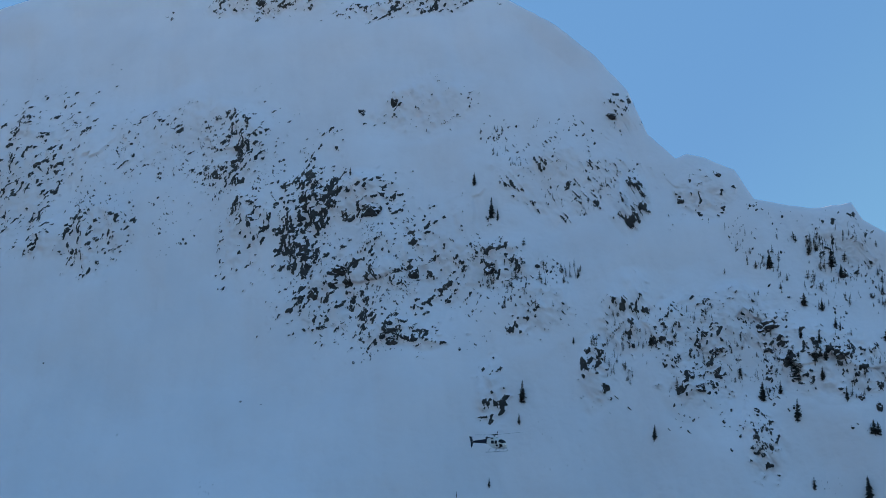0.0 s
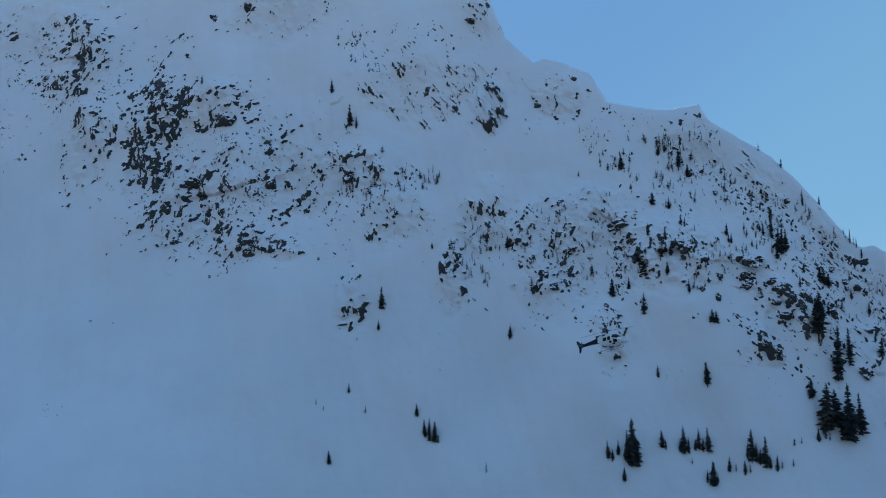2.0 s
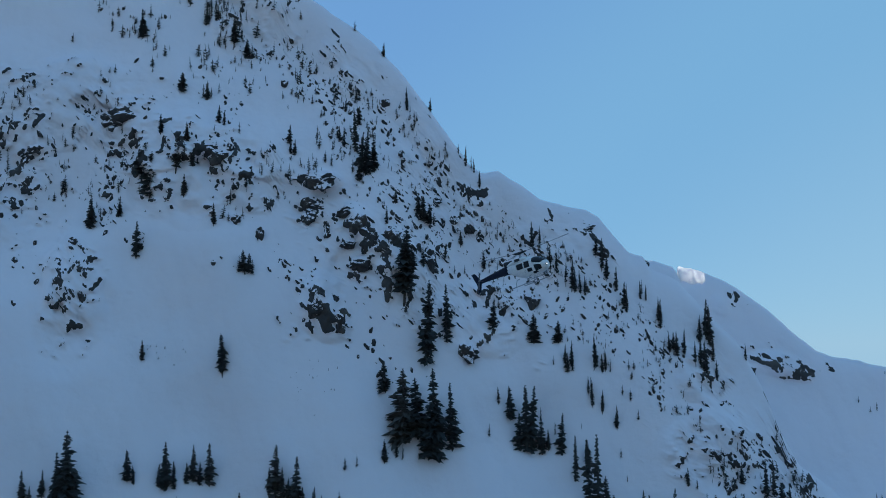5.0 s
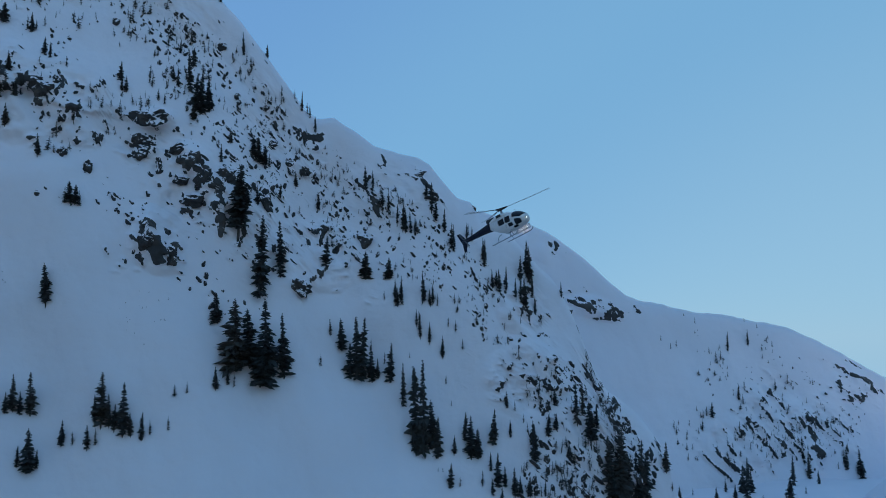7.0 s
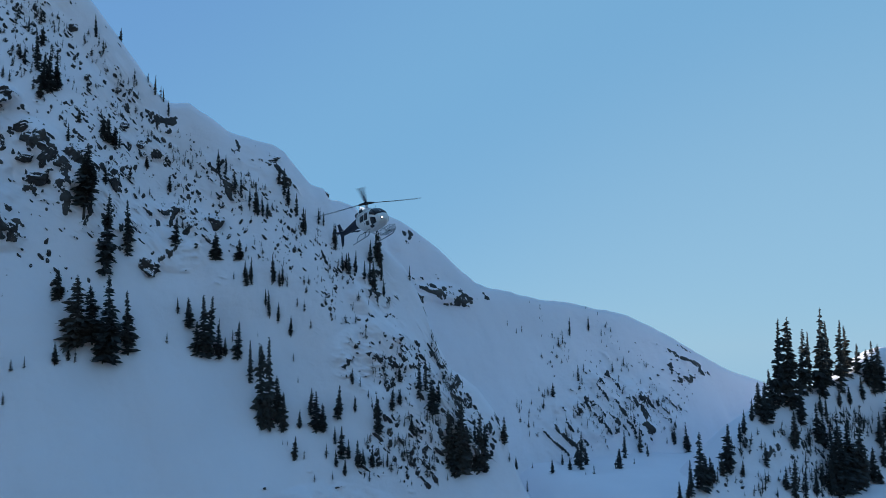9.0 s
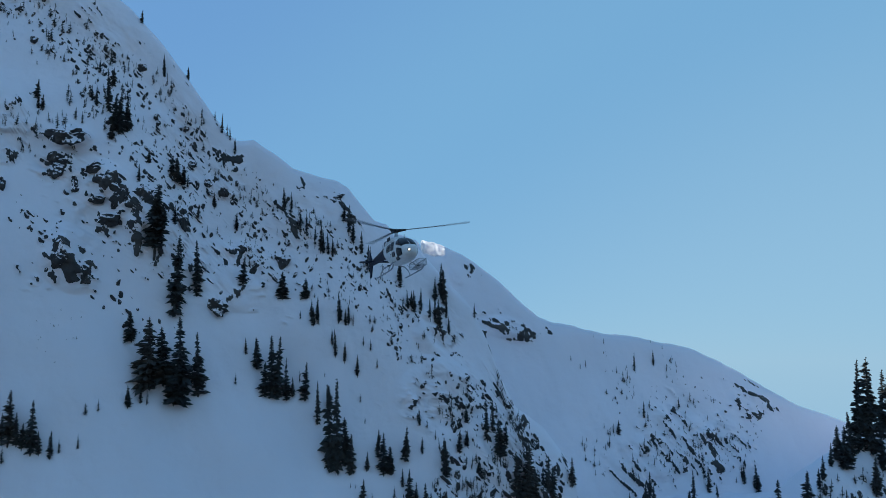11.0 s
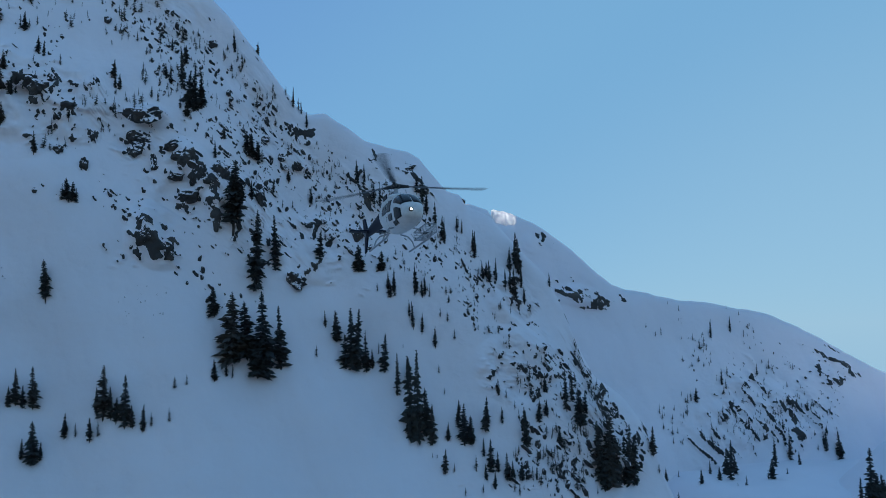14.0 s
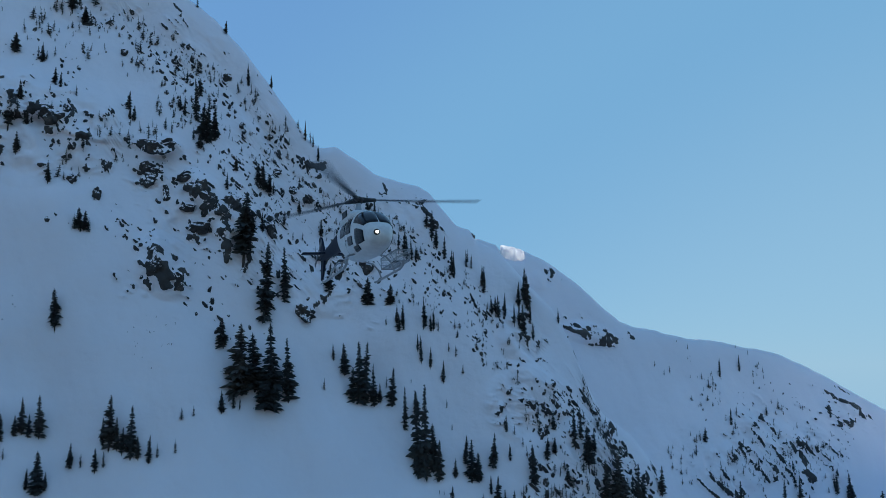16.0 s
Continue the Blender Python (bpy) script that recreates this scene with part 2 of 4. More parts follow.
RIDGE = [(-175, 128), (-135, 144), (-95, 155), (-62, 153), (-46, 146), (-32.2, 135.9), (-25.5, 130.7), (-19.6, 124.4), (-14.9, 117.8), (-12.3, 110.9), (-8.9, 107), (-7.6, 107.6), (-5.6, 107.1), (-2.2, 105.1), (-0.2, 101.1), (3.7, 100), (6.6, 99.7), (10, 100.3), (11, 98.1), (17, 93.4), (19.5, 90.3), (21.5, 87.1), (23.8, 83.4), (24.6, 82.7), (25.9, 82.9), (27.6, 81.6), (28.6, 80.8), (30.1, 80.3), (31.8, 80.0), (32.7, 79.4), (33.7, 77.9), (34.5, 76.9), (35.5, 76.6), (35.8, 75.8), (37.6, 75.1)]
RIDGE_EAST = [(39.5, 72.5), (41, 70.8), (41.8, 68.6), (42.3, 65.7), (43.2, 63.3), (45.1, 61.7), (46.4, 59.7), (46.4, 57.8), (47.1, 55.2), (50.1, 49.2), (57.1, 39.2), (72.1, 25.2)]
RIDGE_BACK = [(20, 72), (30, 75.5), (36, 77), (38.7, 77.1), (39.9, 76.7), (40.3, 76.6), (40.55, 75.6), (42.3, 75.4), (42.6, 76.2), (43.1, 76.0), (44.3, 75.4), (46.0, 74.2), (47.3, 73.2), (48.4, 72.0), (49.2, 71.15), (50.3, 70.2), (51.3, 69.7), (52.7, 69.5), (55.9, 68.9), (60.6, 68.35), (65.5, 67.4), (68.3, 66.2), (70.6, 65.1), (73.1, 63.6), (76.1, 62.1), (78.7, 61.3), (80.4, 60.8), (88.4, 58.3), (102.4, 53.8), (125.4, 44.8), (160.4, 32.8)]
RIDGE_KNOLL = [(39.9, 47.1), (47.9, 53.0), (52.2, 55.0), (56.7, 56.6), (60.7, 59.7), (62.4, 60.2), (64.3, 60.7), (67.5, 61.2), (72.3, 62.2), (74.7, 63.2), (77.3, 64.1), (80.8, 64.2), (86.8, 64.6), (91.2, 61.5), (109.2, 53), (135.2, 39)]
FOOT = -400.0


def crest(points, x):
    px, pz = zip(*points)
    return np.interp(x, px, pz) + (fbm(np.asarray(x) * 0.9, np.asarray(x) * 0 + 3.7, 3, 40) - 0.5) * 0.35


def cliff_mask(cliffs, x, z):
    """How bare the face is, how far its rock stands out, and how the steep parts lie back from the slope."""
    bare, bulge, set_back = np.zeros_like(x), np.zeros_like(x), np.zeros_like(x)
    wx, wz = (fbm(x * 0.22, z * 0.22, 3, 11) - 0.5) * 5.0, (fbm(x * 0.22, z * 0.22, 3, 23) - 0.5) * 5.0
    for n, (cx, cz, rx, rz, dense, lie) in enumerate(cliffs):
        d = ((x + wx * rx * 0.16 - cx) / rx) ** 2 + ((z + wz * rz * 0.16 - cz) / rz) ** 2
        near = d < 3.0
        if not near.any():
            continue
        X, Z = x[near], z[near]
        a = radians(lie)
        along, across = X * math.cos(a) + Z * math.sin(a), -X * math.sin(a) + Z * math.cos(a)
        long, thin = (0.75, 3.6) if 115 < lie < 128 else (1.7, 2.4)
        streak = 0.42 * fbm(along * 0.45, across * 0.9, 3, 60 + n) + 0.58 * fbm(along * long + 0.6 * wx[near], across * thin + 0.6 * wz[near], 3, 90 + n)
        fade = np.clip(1.5 - d[near] * 0.85, 0, 1)
        level = np.clip((streak - (0.69 - 0.30 * dense) - (1 - fade) * 0.2) * 9.0 + 0.45, 0, 1)
        bare[near] = np.maximum(bare[near], level)
        bulge[near] = np.maximum(bulge[near], np.clip(1.25 - d[near], 0, 1) * (0.35 + dense))
        upright = np.tanh(0.32 * (cz - Z) / 1.1) * 1.1 * np.clip(1.3 - 0.55 * d[near], 0, 1) ** 2 / 1.3
        set_back[near] = np.where(np.abs(upright) > np.abs(set_back[near]), upright, set_back[near])
    return bare, bulge, set_back


def face(points, cliffs, shift, seed):
    """A mountain side: depth y and bareness over (x, z)."""
    def at(x, z):
        x, z = np.asarray(x, float), np.asarray(z, float)
        bare, bulge, set_back = cliff_mask(cliffs, x, z)
        below_crest = np.clip(crest(points, x) - z, 0, None)
        calm = np.clip(below_crest / 5.0, 0.1, 1)
        y = 92.0 + shift + 0.4032 * (z - 70.0) + 0.0254 * x
        y = y - calm * ((fbm(x * 0.055, z * 0.055, 3, seed) - 0.5) * 3.0 + (fbm(x * 0.32 + z * 0.07, z * 0.09, 3, seed + 5) - 0.5) * 0.5)
        y = y - calm * (fbm(x * 0.13 + z * 0.05, z * 0.03, 2, seed + 8) - 0.5) * 2.2
        y = y + calm * set_back * (1 - np.clip((x - 8.0) / 12.0, 0, 1))
        y = y - calm * (bulge * 0.5 + bare * 0.25 + bulge * (fbm(x * 0.9, z * 0.9, 4, seed + 9) - 0.5) * 1.1)
        y = y - calm * bulge * ((fbm(x * 2.1 + z * 0.5, z * 1.1, 3, seed + 12) - 0.5) * 0.6 + (fbm(x * 0.55 + z * 0.25, z * 0.16, 2, seed + 15) - 0.5) * 1.8)
        side = np.clip((-14.0 - x) / 38.0, 0, 1)
        apron = np.clip(82.0 - z, 0, 40) * side * side * (3 - 2 * side)
        y = y - 0.016 * apron ** 2
        below = np.clip(61.0 - z, 0, None)
        y = y - np.where(below < 20, 0.003 * below ** 2, 0.12 * below - 1.2)
        return y + 0.5 * np.exp(-below_crest / 0.5), bare
    return at


def sheet(name, columns, points, at, rows, label, mat):
    """One mesh: the side from foot to crest, and its back."""
    top = crest(points, columns)
    deep = 14
    s = np.linspace(0, 1, rows - deep)[:, None]
    low = np.minimum(50.0, top - 2.0)
    z = np.vstack([FOOT + (low - FOOT) * k / deep for k in range(deep)] + [low + (top - low) * s])
    x = np.broadcast_to(columns, z.shape).copy()
    y, bare = at(x, z)
    back = [(0.5, 0.02), (1.4, 0.25), (3.0, 1.1), (6.5, 3.6), (13, 9), (26, 20), (50, 44), (120, 110), (260, 240)]
    z = np.vstack([z] + [np.maximum(top - drop, FOOT - 4)[None] for _, drop in back])
    y = np.vstack([y] + [(y[rows - 1] + away)[None] for away, _ in back])
    x = np.vstack([x] + [columns[None]] * len(back))
    bare = np.vstack([bare] + [columns[None] * 0] * len(back))
    n, c = z.shape
    mesh = bpy.data.meshes.new(name)
    i = (np.arange(n - 1)[:, None] * c + np.arange(c - 1)[None]).ravel()
    quads = np.stack([i, i + 1, i + c + 1, i + c], 1)
    mesh.from_pydata(np.stack([x.ravel(), y.ravel(), z.ravel()], 1).tolist(), [], quads.tolist())
    attr = mesh.attributes.new("bare", "FLOAT", "POINT")
    attr.data.foreach_set("value", bare.ravel().astype(np.float32))
    mesh.polygons.foreach_set("use_smooth", np.ones(len(mesh.polygons), bool))
    mesh.materials.append(mat)
    return tagged(new(name, mesh), label, "mountain", kind="structure")


main_at = face(RIDGE + RIDGE_EAST, MAIN_CLIFFS, 0.0, 3)
back_at = face(RIDGE_BACK, CLIFFS_BACK, 6.0, 31)
knoll_at = face(RIDGE_KNOLL, CLIFFS_KNOLL, -10.0, 57)
sheet("mountain", np.concatenate([np.arange(-170, -134, 1.2), np.arange(-134, -95, 0.28), np.arange(-95, -14, 0.19), np.arange(-14, 49, 0.16), np.arange(49, 72, 0.8)]), RIDGE + RIDGE_EAST, main_at, 600,
      "steep snow-covered mountain side with dark broken cliffs, in shade", MOUNTAIN)
sheet("back_ridge", np.concatenate([np.arange(20, 30, 0.8), np.arange(30, 86, 0.17), np.arange(86, 160, 1.0)]), RIDGE_BACK, back_at, 220,
      "rounded snowy ridge with streaks of bare rock behind the mountain", MOUNTAIN)
sheet("knoll", np.concatenate([np.arange(42, 80, 0.22), np.arange(80, 134, 1.0)]), RIDGE_KNOLL, knoll_at, 120,
      "snowy wooded knoll with scattered rocks", MOUNTAIN)


def cornice():
    """A thin wind lip standing in a dip of the crest; the low sun shines through it."""
    bm = bmesh.new()
    n, rings = 22, []
    for i in range(n + 1):
        u = i / n
        x = 40.5 + 2.1 * u
        high = 76.62 - 0.42 * u + 0.05 * noise.noise(Vector((u * 5, 2, 3))) - 0.7 * max(0.0, abs(2 * u - 1) - 0.75) ** 1.3
        low = 75.15 - 0.1 * u
        y = 101.95 + 0.2 * noise.noise(Vector((u * 3, 7, 1)))
        thick = 0.22 + 0.1 * noise.noise(Vector((u * 6, 1, 5)))
        ring = []
        for k in range(16):
            a = k * math.tau / 16
            h = 0.5 + 0.5 * math.sin(a)
            lump = 0.07 * noise.noise(Vector((x * 2.2, h * 3, k * 0.2)))
            ring.append(bm.verts.new((x, y + (thick * (1.25 - 0.7 * h) + lump) * -math.cos(a) - 0.25 * (1 - h), low + (high - low) * h)))
        rings.append(ring)
    for lo, hi in zip(rings, rings[1:]):
        for k in range(16):
            bm.faces.new((lo[k], lo[(k + 1) % 16], hi[(k + 1) % 16], hi[k]))
    bm.faces.new(rings[0][::-1])
    bm.faces.new(rings[-1])
    bmesh.ops.recalc_face_normals(bm, faces=bm.faces)
    mesh = bpy.data.meshes.new("snow_cornice")
    bm.to_mesh(mesh)
    mesh.polygons.foreach_set("use_smooth", np.ones(len(mesh.polygons), bool))
    mesh.materials.append(THIN_SNOW)
    tagged(new("snow_cornice", mesh), "sunlit snow cornice on the crest of the ridge", "snow", kind="structure")


def ground():
    bm = bmesh.new()
    steps = [-4000, -1500, -600, -250, -120, -60, -20, 20, 60, 120, 250, 600, 1500, 4000]
    grid = [[bm.verts.new((x, y, FOOT - 1.5 + 1.2 * noise.noise(Vector((x, y, 0)) * 0.013))) for x in steps] for y in steps]
    for j in range(len(steps) - 1):
        for i in range(len(steps) - 1):
            bm.faces.new((grid[j][i], grid[j][i + 1], grid[j + 1][i + 1], grid[j + 1][i]))
    mesh = bpy.data.meshes.new("ground")
    bm.to_mesh(mesh)
    mesh.materials.append(VALLEY)
    tagged(new("ground", mesh), "wide wooded valley floor with patches of snow", "ground", kind="structure")


def saddle_height(x, y):
    z = 55.2 + 0.05 * (y - 82) - 0.022 * np.clip(81 - y, 0, None) ** 2 - 0.05 * np.clip(x - 60, 0, None) - 0.2 * np.clip(52 - x, 0, None) ** 2
    return z + (fbm(np.asarray(x) * 0.2, np.asarray(y) * 0.2, 3, 77) - 0.5) * 0.8


def saddle():
    """The snow floor between mountain, ridge and knoll."""
    xs, ys = np.linspace(46, 84, 70), np.linspace(66, 99, 70)
    x, y = np.meshgrid(xs, ys)
    z = saddle_height(x, y)
    mesh = bpy.data.meshes.new("saddle")
    i = (np.arange(69)[:, None] * 70 + np.arange(69)[None]).ravel()
    mesh.from_pydata(np.stack([x.ravel(), y.ravel(), z.ravel()], 1).tolist(), [], np.stack([i, i + 1, i + 71, i + 70], 1).tolist())
    mesh.polygons.foreach_set("use_smooth", np.ones(len(mesh.polygons), bool))
    mesh.materials.append(SNOW)
    tagged(new("saddle", mesh), "snow-filled saddle between mountain and knoll", "ground", kind="structure")


def valley_side():
    """Unseen slope added behind the viewer; blocks low sky, bounces sunlight, closes the place."""
    bm = bmesh.new()
    xs = [-900 + 60 * i for i in range(31)]
    profile = [(70, -405), (-20, -220), (-90, -60), (-130, 40), (-155, 95), (-178, 118), (-205, 110), (-280, 20), (-500, -300), (-600, -405)]
    grid = [[bm.verts.new((x, y + 14 * noise.noise(Vector((x * 0.01, y * 0.01, 5))), z + (12 * noise.noise(Vector((x * 0.012, 3, y * 0.004))) if z > -300 else 0))) for x in xs] for y, z in profile]
    for lo, hi in zip(grid, grid[1:]):
        for i in range(len(xs) - 1):
            bm.faces.new((lo[i], hi[i], hi[i + 1], lo[i + 1]))
    mesh = bpy.data.meshes.new("valley_side")
    bm.to_mesh(mesh)
    bm.free()
    mesh.materials.append(UNSEEN_SLOPE)
    tagged(new("valley_side", mesh), "unseen slope added behind the viewer to block low sky, dark with sunlit snow patches", "mountain", kind="structure")


cornice()
saddle()
ground()
valley_side()


# ---- helpers for things ----
def part(name, bm, mat, parent, label="", smooth=False):
    mesh = bpy.data.meshes.new(name)
    bm.normal_update()
    bm.to_mesh(mesh)
    bm.free()
    mesh.materials.append(mat)
    if smooth:
        mesh.polygons.foreach_set("use_smooth", np.ones(len(mesh.polygons), bool))
    ob = new(name, mesh)
    ob.parent = parent
    return tagged(ob, label)


# ---- conifers ----
def trunk_mesh(bm, height, width):
    rings = []
    for z, r in ((-0.3, width), (0.35 * height, width * 0.7), (height * 0.97, width * 0.12)):
        rings.append([bm.verts.new((r * math.cos(a * math.tau / 6), r * math.sin(a * math.tau / 6), z)) for a in range(6)])
    for lo, hi in zip(rings, rings[1:]):
        for k in range(6):
            bm.faces.new((lo[k], lo[(k + 1) % 6], hi[(k + 1) % 6], hi[k]))


def crown_mesh(bm, rnd, height, spread, whorls, base=0.0, droop=0.35, boughs=11):
    """Whorls of drooping boughs, each a ragged fan of sprays, with gaps between them."""
    windward = rnd.uniform(0, 6.28)
    for w in range(whorls):
        f = w / (whorls - 1)
        z = height * (base + (1 - base) * f ** 0.9)
        reach = spread * (1 - f) ** 0.8 * min(1.0, 0.6 + 2.6 * f) * rnd.uniform(0.6, 1.25) + 0.018 * height
        count = max(5, round(boughs - 4 * f))
        turn = rnd.uniform(0, 6.28)
        for b in range(count):
            if rnd.random() < 0.18:
                continue
            a = turn + b * math.tau / count + rnd.uniform(-0.25, 0.25)
            r = reach * rnd.uniform(0.45, 1.3) * (1 + 0.2 * math.cos(a - windward)) * (1.3 if rnd.random() < 0.1 else 1)
            rise = r * rnd.uniform(-0.1, 0.3) * (0.4 + f)
            fall = r * droop * rnd.uniform(0.3, 1.3)
            out, side = Vector((math.cos(a), math.sin(a), 0)), Vector((-math.sin(a), math.cos(a), 0))
            wide = r * rnd.uniform(0.13, 0.25) + 0.008 * height
            root = Vector((0, 0, z + rnd.uniform(-0.5, 0.5) * height / whorls))
            mid = root + out * r * 0.55 + Vector((0, 0, rise * 0.6 - fall * 0.25))
            tip = root + out * r + Vector((0, 0, rise * 0.4 - fall))
            keel = Vector((0, 0, -wide * rnd.uniform(0.7, 1.3)))
            v = [bm.verts.new(p) for p in (root, mid + side * wide, tip, mid - side * wide, mid + keel, root + keel * 0.7)]
            for q in ((0, 1, 2), (0, 2, 3), (1, 4, 2), (2, 4, 3), (0, 5, 4), (0, 4, 1), (0, 3, 4)):
                try:
                    bm.faces.new([v[k] for k in q])
                except ValueError:
                    pass
            for k in (-1, 1):
                p = mid + side * wide * 0.7 * k
                e = p + out * r * rnd.uniform(0.2, 0.4) + side * wide * k * rnd.uniform(0.5, 1.1) + Vector((0, 0, -fall * rnd.uniform(0.3, 0.9)))
                bm.faces.new([bm.verts.new(q) for q in (p - out * r * 0.2, p + out * r * 0.12 + Vector((0, 0, -wide * 0.3)), e)])
    rings = []
    for k in range(7):
        f = k / 6
        r = 0.15 * spread * (1 - f) ** 0.9 + 0.005 * height
        rings.append([bm.verts.new((r * rnd.uniform(0.6, 1.3) * math.cos(a), r * rnd.uniform(0.6, 1.3) * math.sin(a), height * (base + (0.97 - base) * f) + rnd.uniform(-0.03, 0.03) * height)) for a in (0, 0.9, 1.8, 2.7, 3.6, 4.5, 5.4)])
    for lo, hi in zip(rings, rings[1:]):
        for k in range(7):
            bm.faces.new((lo[k], lo[(k + 1) % 7], hi[(k + 1) % 7], hi[k]))
    cone = [bm.verts.new((0.016 * height * math.cos(k * 2.09), 0.016 * height * math.sin(k * 2.09), height * 0.9)) for k in range(3)]
    peak = bm.verts.new((0, 0, height * 1.03))
    for k in range(3):
        bm.faces.new((cone[k], cone[(k + 1) % 3], peak))


def make_tree(seed, spread, whorls):
    """A fir one metre high; copies take their height by scale."""
    rnd = random.Random(seed)
    tree = new("fir_tree")
    tagged(tree, "dark green subalpine fir standing in deep snow", "tree", "fir trees on the mountain")
    bm = bmesh.new()
    trunk_mesh(bm, 1.0, 0.022)
    part("trunk", bm, BARK, tree)
    bm = bmesh.new()
    crown_mesh(bm, rnd, 1.0, spread, whorls)
    part("crown", bm, NEEDLES, tree)
    return tree


KINDS = [make_tree(s, spread, whorls) for s, spread, whorls in ((1, 0.15, 30), (2, 0.18, 28), (3, 0.13, 32), (4, 0.21, 28), (5, 0.26, 26), (6, 0.165, 27))]
for k, tree in enumerate(KINDS):
    tree.location = (-140 + 3 * k, 90, 60)
planting = random.Random(8)


LEAST = 0.92
SAPLINGS = []


def set_tree(x, y, z, height, wide):
    if height < LEAST:
        SAPLINGS.append((x, y, z - 0.03, height, wide))
        return None
    kind = KINDS[planting.choice((3, 4, 4)) if wide > 1.15 else planting.choice((0, 1, 2, 3, 5)) if wide > 0.85 else planting.choice((0, 2, 2, 5))]
    size = min(wide, 1.12) * planting.uniform(0.9, 1.1)
    tree = copy_thing(kind, pose(x, y, z - 0.04, planting.uniform(-3, 3), planting.uniform(-3, 3), planting.uniform(0, 360)))
    tree.scale = (height * size, height * size, height)
    return tree


def plant(x, z, height, wide, at, crest_points=None):
    if crest_points:
        z = min(z, float(crest(crest_points, np.array([x]))[0]) - 0.05)
    return set_tree(x, float(at(np.array([x]), np.array([z]))[0][0]) - 0.05, z, height, wide)


TREES_SLOPE = [(-1.67, 62.47, 1.63, 1), (-0.68, 62.8, 1.29, 1), (0.49, 61.91, 4.19, 1), (-0.2, 60.49, 1.27, 1), (3.41, 63.4, 1.58, 1), (5.46, 62.89, 2.46, 1), (6.82, 63.23, 1.88, 1), (7.69, 63, 2.17, 1), (7.94, 60.08, 2.19, 1), (6.08, 61.89, 0.58, 1), (11.37, 62.43, 2.69, 1), (12.51, 61.87, 2.69, 1), (13.48, 61.54, 1.4, 1), (9.38, 61.33, 1.28, 1), (10.71, 61.16, 1.16, 1), (14.86, 61.98, 0.7, 1), (15.85, 63.94, 0.59, 1), (-18.71, 63.96, 1.99, 1), (-18.23, 63.84, 1.87, 1), (-19.27, 64.3, 1.64, 1), (-20.12, 66.13, 1.19, 1), (-28.21, 61.76, 1.27, 1), (-27.33, 68.35, 0.96, 1), (-25.5, 66.37, 0.71, 1)]
TREES_SLOPE_B = [(-13.07, 61.17, 0.87, 1), (-30.29, 67.3, 0.54, 1), (-29.49, 66.72, 0.53, 1), (-24.91, 77.02, 2.26, 1), (-24.97, 74.71, 1.12, 1), (-11.13, 73.72, 1.49, 1), (8.04, 69.14, 2.19, 1), (3.43, 69.86, 1.1, 1), (-1.26, 62.25, 1.05, 1), (0.14, 62.13, 2.91, 1), (0.95, 61.8, 2.32, 1), (3.76, 63.23, 0.94, 1), (5.05, 63.01, 1.17, 1), (5.81, 62.89, 1.41, 1), (6.46, 63.11, 1.06, 1), (7.17, 63, 1.17, 1), (7.31, 60.36, 1.04, 1), (8.23, 60.24, 0.92, 1), (11.02, 62.54, 1.41, 1), (11.78, 62.32, 1.64, 1), (12.06, 62.1, 1.29, 1), (12.91, 61.76, 1.17, 1), (9.96, 61.33, 0.7, 1), (11.13, 61.33, 0.81, 1)]
TREES_SLOPE_C = [(13.91, 61.76, 0.7, 1), (18.15, 64.33, 0.95, 1), (18.5, 64.22, 0.71, 1), (-19.14, 64.18, 1.06, 1), (-17.81, 63.73, 0.82, 1), (20.12, 69.74, 4.82, 0.8), (21.49, 71.01, 3.43, 0.8), (18.88, 74.04, 3.94, 1.1), (18.62, 65.2, 4.09, 1.35), (19.43, 65.43, 3.29, 1.2), (20.43, 64.34, 4.9, 0.95), (21.45, 64.71, 3.68, 0.95), (20.03, 64.25, 2.61, 1.3), (17.57, 67.99, 1.75, 1.3), (17.42, 64.09, 1.23, 1.1), (15.18, 63.76, 0.64, 1.4), (2.84, 80.18, 2.71, 1.3), (2.26, 81.56, 2.01, 1.2), (2.44, 76.11, 2.08, 1), (-0.59, 77.9, 1.92, 0.9), (1.04, 78.69, 1.28, 1), (3.23, 84.37, 1.2, 1), (4.4, 82.04, 2.03, 1.1), (0.92, 92.31, 2, 1.1)]
TREES_SLOPE_D = [(7.18, 92.46, 1.83, 1.1), (8.05, 91.39, 1.3, 1.1), (3.96, 87.98, 1.36, 1.6), (-3.75, 91.69, 0.63, 1.4), (17.95, 91.95, 1, 1), (15.84, 94.09, 0.76, 1.4), (24.09, 82.64, 0.94, 0.7), (24.41, 81.57, 1.09, 0.8), (27.67, 77.36, 1.59, 0.7), (28.22, 77.45, 1.21, 0.7), (28.72, 75.79, 1.5, 0.7), (29.13, 75.61, 1.35, 0.7), (30.13, 74.19, 1.56, 0.7), (30.76, 73.97, 1.19, 0.7), (27.12, 70.87, 1.78, 1.3), (28.66, 70.87, 1.36, 1.3), (35.48, 71.87, 1.77, 0.8), (33.33, 72.86, 1.77, 0.6), (34.46, 73.74, 1.12, 0.7), (34.83, 73.63, 0.97, 0.7), (36.15, 70.41, 1.09, 1), (32.33, 75.07, 1.58, 0.8)]
TREES_SLOPE_E = [(32.87, 74.3, 1.5, 0.7), (24.53, 71.72, 1.85, 1), (24.4, 75.81, 1.11, 1), (65.83, 54.68, 2.22, 0.9), (67.26, 55.12, 1.8, 1)]
